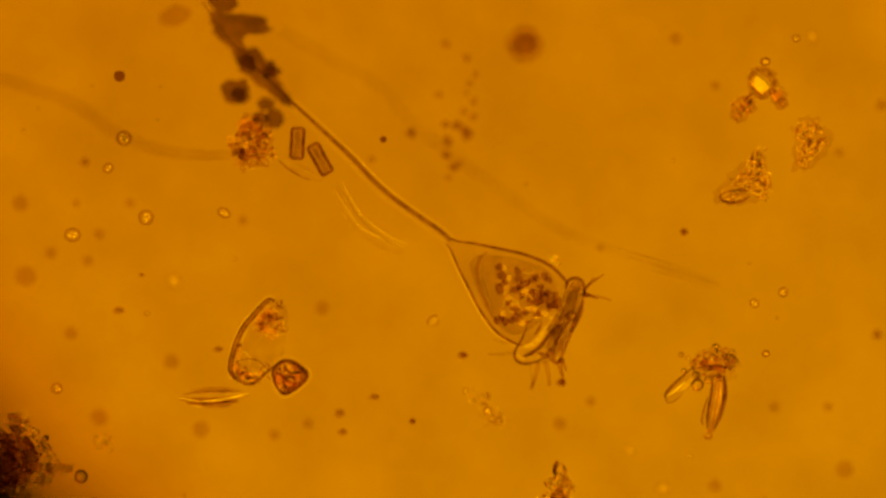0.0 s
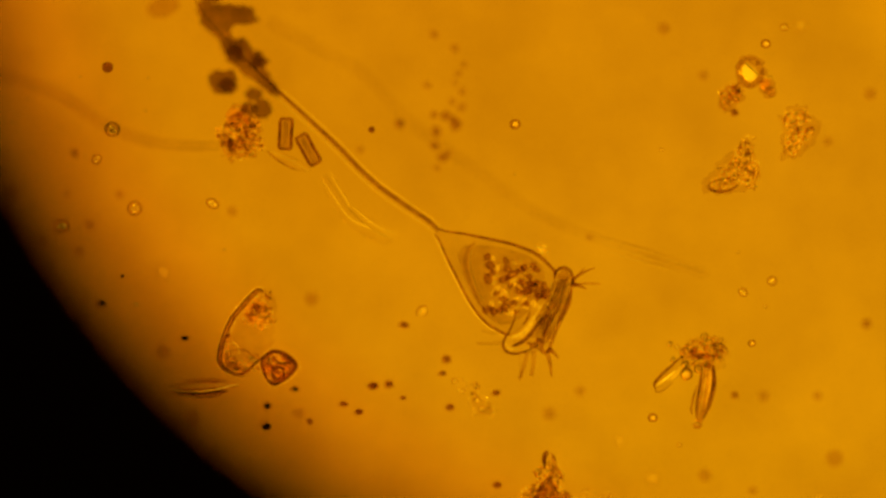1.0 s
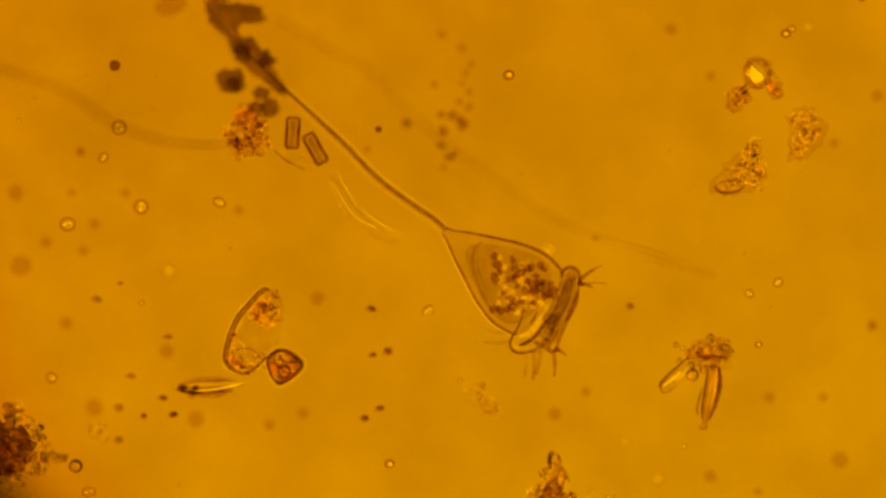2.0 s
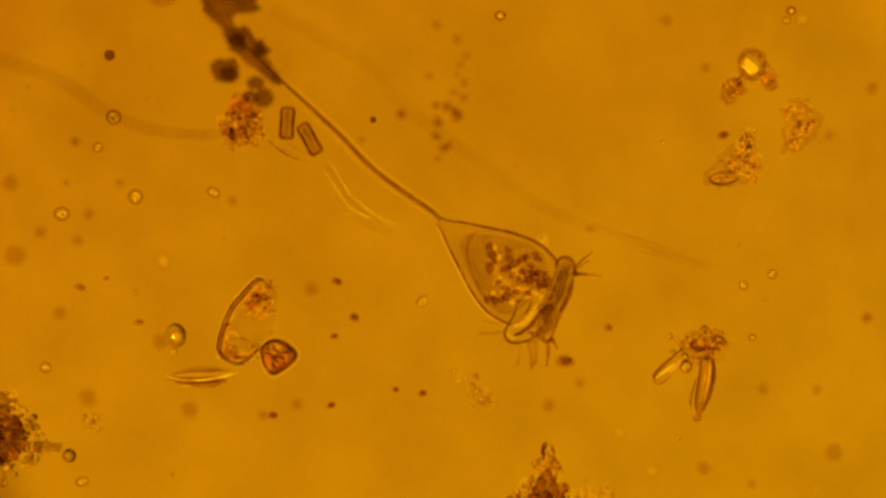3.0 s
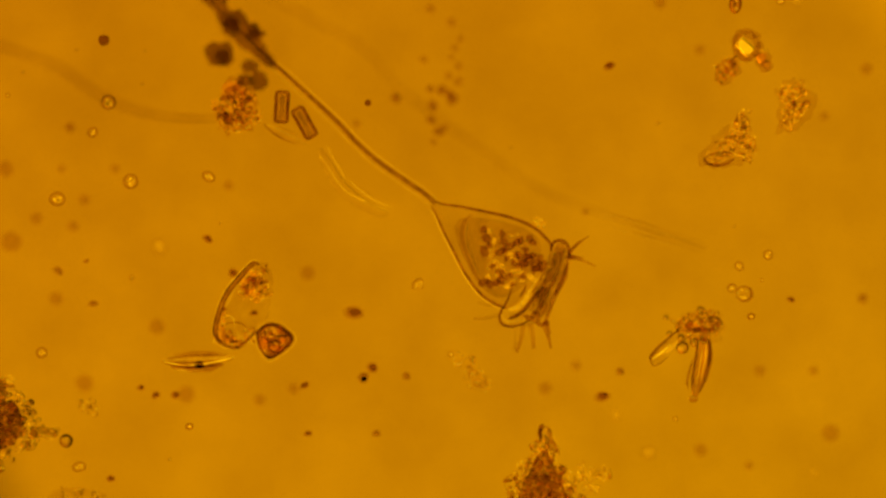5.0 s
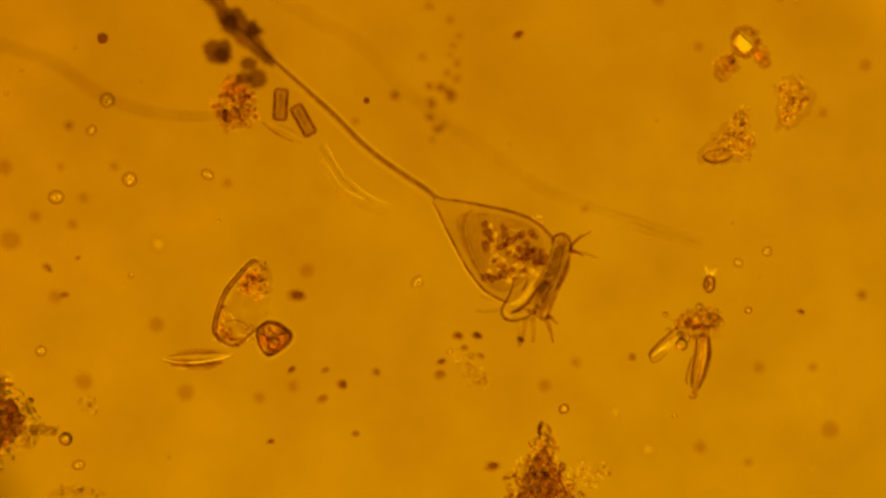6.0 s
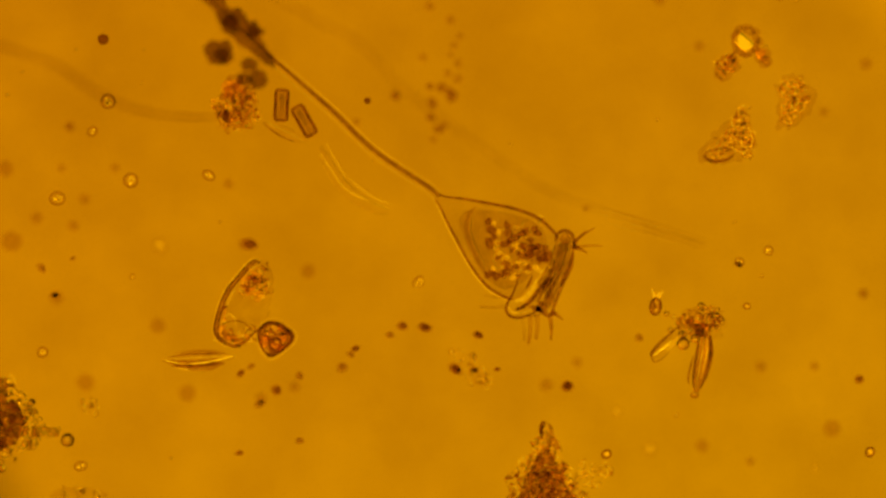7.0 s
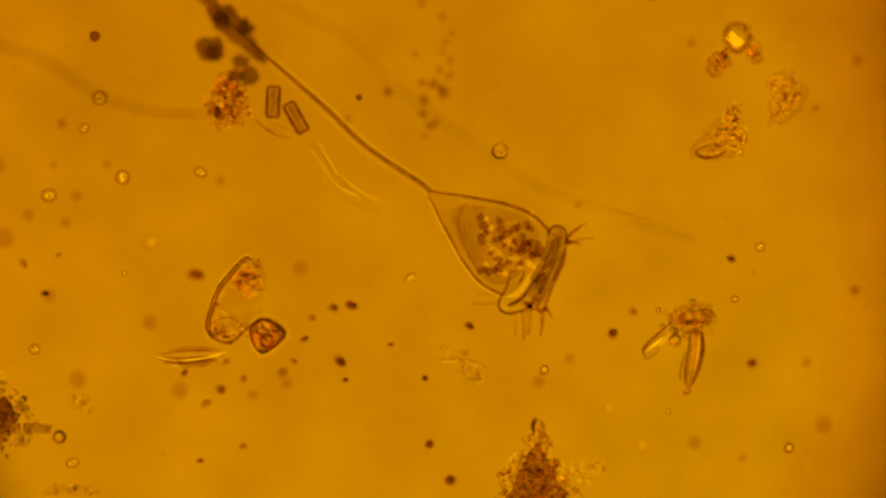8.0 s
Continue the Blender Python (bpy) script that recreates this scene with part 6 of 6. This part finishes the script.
    drift(DRIFTERS[34], 0.1, [(0, 2170, 830), (5.1, 2140, 820), (5.8, 822, 657), (6, 783, 648), (6.2, 741, 636), (6.5, 693, 634), (7, 628, 624), (7.4, 585, 614), (8, 553, 612)])
    drift(DRIFTERS[35], 0.1, [(0, 1930, 890), (5.1, 1900, 880), (5.8, 825, 678), (6, 780, 671), (6.2, 732, 663), (6.5, 677, 660), (7, 604, 657), (7.4, 562, 659), (8, 513, 671)])
    drift(DRIFTERS[36], 0.1, [(0, 1970, 710), (5.1, 1940, 700), (5.8, 850, 620), (6, 823, 624), (6.2, 794, 619), (6.5, 757, 620), (7, 689, 600), (7.4, 643, 590), (8, 566, 575)])
    drift(DRIFTERS[37], 0.1, [(0, 2010, 770), (5.3, 1980, 760), (6, 852, 638), (6.5, 710, 626), (7, 619, 634), (8, 533, 651)])
    drift(DRIFTERS[38], 0.09, [(0, 2050, 830), (5.9, 2020, 820), (6.6, 947, 626), (6.8, 871, 649), (7, 804, 661), (7.2, 753, 661), (7.4, 720, 660), (8, 615, 652)])
    drift(DRIFTERS[39], 0.1, [(0, 2090, 890), (6.3, 2060, 880), (7, 838, 663), (7.2, 762, 674), (7.4, 745, 680), (8, 624, 685)])
    drift(DRIFTERS[40], 0.09, [(0, 2130, 710), (5.0, 2100, 700), (5.7, 1180, 600), (5.8, 1060, 624), (5.9, 977, 690), (6, 999, 732), (6.1, 1032, 748), (6.2, 1053, 740), (6.3, 1068, 713), (6.4, 1068, 662), (6.5, 992, 690), (6.6, 1003, 738), (6.8, 1037, 748), (7.2, 1099, 908), (8, 1142, 1020)])
    drift(DRIFTERS[41], 0.1, [(0, 2170, 770), (6, 2140, 760), (6.7, 1147, 648), (7, 1002, 693), (7.2, 900, 758), (7.4, 856, 806), (8, 808, 864)])
    drift(DRIFTERS[42], 0.09, [(0, 1930, 830), (6.5, 1900, 700), (7.05, 1640, 560), (7.2, 1032, 438), (7.6, 956, 383), (7.8, 920, 330), (8, 901, 282)])
    drift(DRIFTERS[43], 0.12, [(0, 1970, 890), (5.8, 1940, 880), (6.5, 1497, 608), (7.5, 1184, 597), (8, 1098, 606)])
    drift(DRIFTERS[44], 0.12, [(0, 2010, 710), (5.8, 1980, 700), (6.5, 1696, 710), (7.5, 1423, 659), (8, 1343, 661)])
    drift(DRIFTERS[45], 0.1, [(0, 2050, 770), (6.2, 2020, 760), (6.9, 915, 655), (7, 878, 662), (7.4, 800, 660), (7.8, 721, 640), (8, 705, 623)])
    drift(DRIFTERS[46], 0.09, [(0, 2090, 830), (6.5, 2060, 820), (7.2, 1249, 809), (7.8, 1029, 712), (8, 976, 670)])
    drift(DRIFTERS[47], 0.1, [(0, 2130, 890), (6.7, 2100, 880), (7.4, 902, 646), (7.8, 799, 670), (8, 765, 683)])
    drift(DRIFTERS[48], 0.12, [(0, 2170, 710), (4.5, 2140, 700), (5.2, 1450, 905), (5.8, 1172, 777), (5.9, 1078, 654), (6, 923, 609), (6.1, 955, 556), (8, 950, 556)])
    drift(DRIFTERS[49], 0.16, [(0, 1930, 770), (2.3, 1900, 760), (3, 1272, 210), (3.5, 1175, 266), (4, 1195, 358), (4.2, 1154, 298), (4.5, 1109, 197), (4.7, 1111, 141), (5.8, 924, 96), (6, 921, 70), (6.2, 908, 66), (6.5, 890, 10), (7, 880, -80), (8, 860, -185)])
    drift(DRIFTERS[50], 0.1, [(0, 1970, 830), (3.1, 1940, 820), (3.8, 1300, 412), (4, 1259, 476), (4.5, 1268, 484), (4.8, 1290, 500), (5.4, 1640, 590), (5.8, 1499, 569), (6, 1419, 562), (6.2, 1320, 549), (6.5, 1306, 486), (8, 1308, 476)])
    drift(DRIFTERS[51], 0.12, [(0, 1184, 349), (0.5, 1210, 259), (1, 1294, 157), (1.5, 1399, 35), (2.5, 1587, -96), (8, 1784, -234)])
    drift(DRIFTERS[52], 0.1, [(0, 967, 615), (0.5, 999, 658), (1, 872, 815), (1.5, 678, 914), (8, 211, 1122)])
    drift(DRIFTERS[53], 0.1, [(0, 2060, 760), (0.5, 1378, 826), (1, 1293, 657), (1.5, 1128, 496), (2.8, 1081, 529), (3.5, 1050, 627), (4.5, 1080, 664), (8, 1134, 568)])
    drift(DRIFTERS[54], 0.09, [(0, 1329, 564), (0.5, 1322, 566), (1, 1324, 565), (1.5, 1325, 564), (3.5, 1325, 568), (4.5, 1330, 566), (8, 1314, 547)])
    drift(DRIFTERS[55], 0.1, [(0, 2170, 890), (2.8, 2140, 880), (3.5, 477, 839), (4, 439, 856), (4.5, 401, 870), (6, -220, 790), (8, -260, 790)])
    drift(DRIFTERS[56], 0.1, [(0, 1930, 710), (4, 1900, 700), (4.7, 700, 761), (5.8, 641, 776), (6.5, 585, 771), (7, 528, 786), (8, 442, 801)])
    drift(DRIFTERS[57], 0.1, [(0, 1970, 770), (4.3, 1940, 760), (5, 545, 770), (6, 480, 788), (7, 421, 807), (8, 366, 826)])
    drift(DRIFTERS[58], 0.09, [(0, 2010, 830), (6.3, 1980, 820), (7, 1537, 813), (8, 1408, 811)])
    drift(DRIFTERS[59], 0.06, [(0, 1350, -320), (4.4, 1330, -300), (5.8, 1260, 506), (6.5, 1250, 519), (6.8, 1191, 538), (7.2, 1150, 640), (7.45, 1210, 930), (8, 1330, 1010)])
    drift(DRIFTERS[60], 0.12, [(0, 361, 557), (0.5, 343, 556), (1, 320, 554), (1.5, 300, 555), (3.5, 223, 544), (4, 208, 547), (4.5, 190, 545), (6.5, 102, 525), (8, 94, 528)])
    drift(DRIFTERS[61], 0.12, [(0, 224, 425), (3.5, 174, 469), (4.5, 160, 466), (6.5, 134, 461), (8, 118, 460)])
    drift(DRIFTERS[62], 0.14, [(0, 1930, 640), (3.5, 1900, 640), (4.2, 1290, 480), (4.5, 1145, 577), (4.7, 1120, 651), (5.3, 1010, 720), (5.8, 914, 776), (5.9, 890, 808), (6, 872, 834), (6.2, 848, 868), (6.5, 815, 905), (8, 700, 1000)])
    drift(DRIFTERS[63], 0.1, [(0, 1930, 760), (6.5, 1900, 760), (7.2, 1180, 650), (7.5, 927, 733), (7.7, 850, 772), (8, 772, 800)])
    # a strand is swept out of the mouth and turns over on its way
    z = 0.004 - span(STRAND)[0]
    walk(STRAND, [(t, Matrix.Translation(at(x, y, z)) @ pose(0, 0, 0, 0, 0, r)) for t, x, y, r in (
        (0, 966, 530, 62), (7.1, 962, 526, 62), (7.3, 952, 590, 74), (7.4, 938, 632, 80), (7.5, 908, 652, 70), (7.6, 888, 660, 33), (7.7, 888, 652, 19), (7.8, 876, 648, 6), (7.9, 860, 645, 1), (8, 834, 652, -8))])


motions()
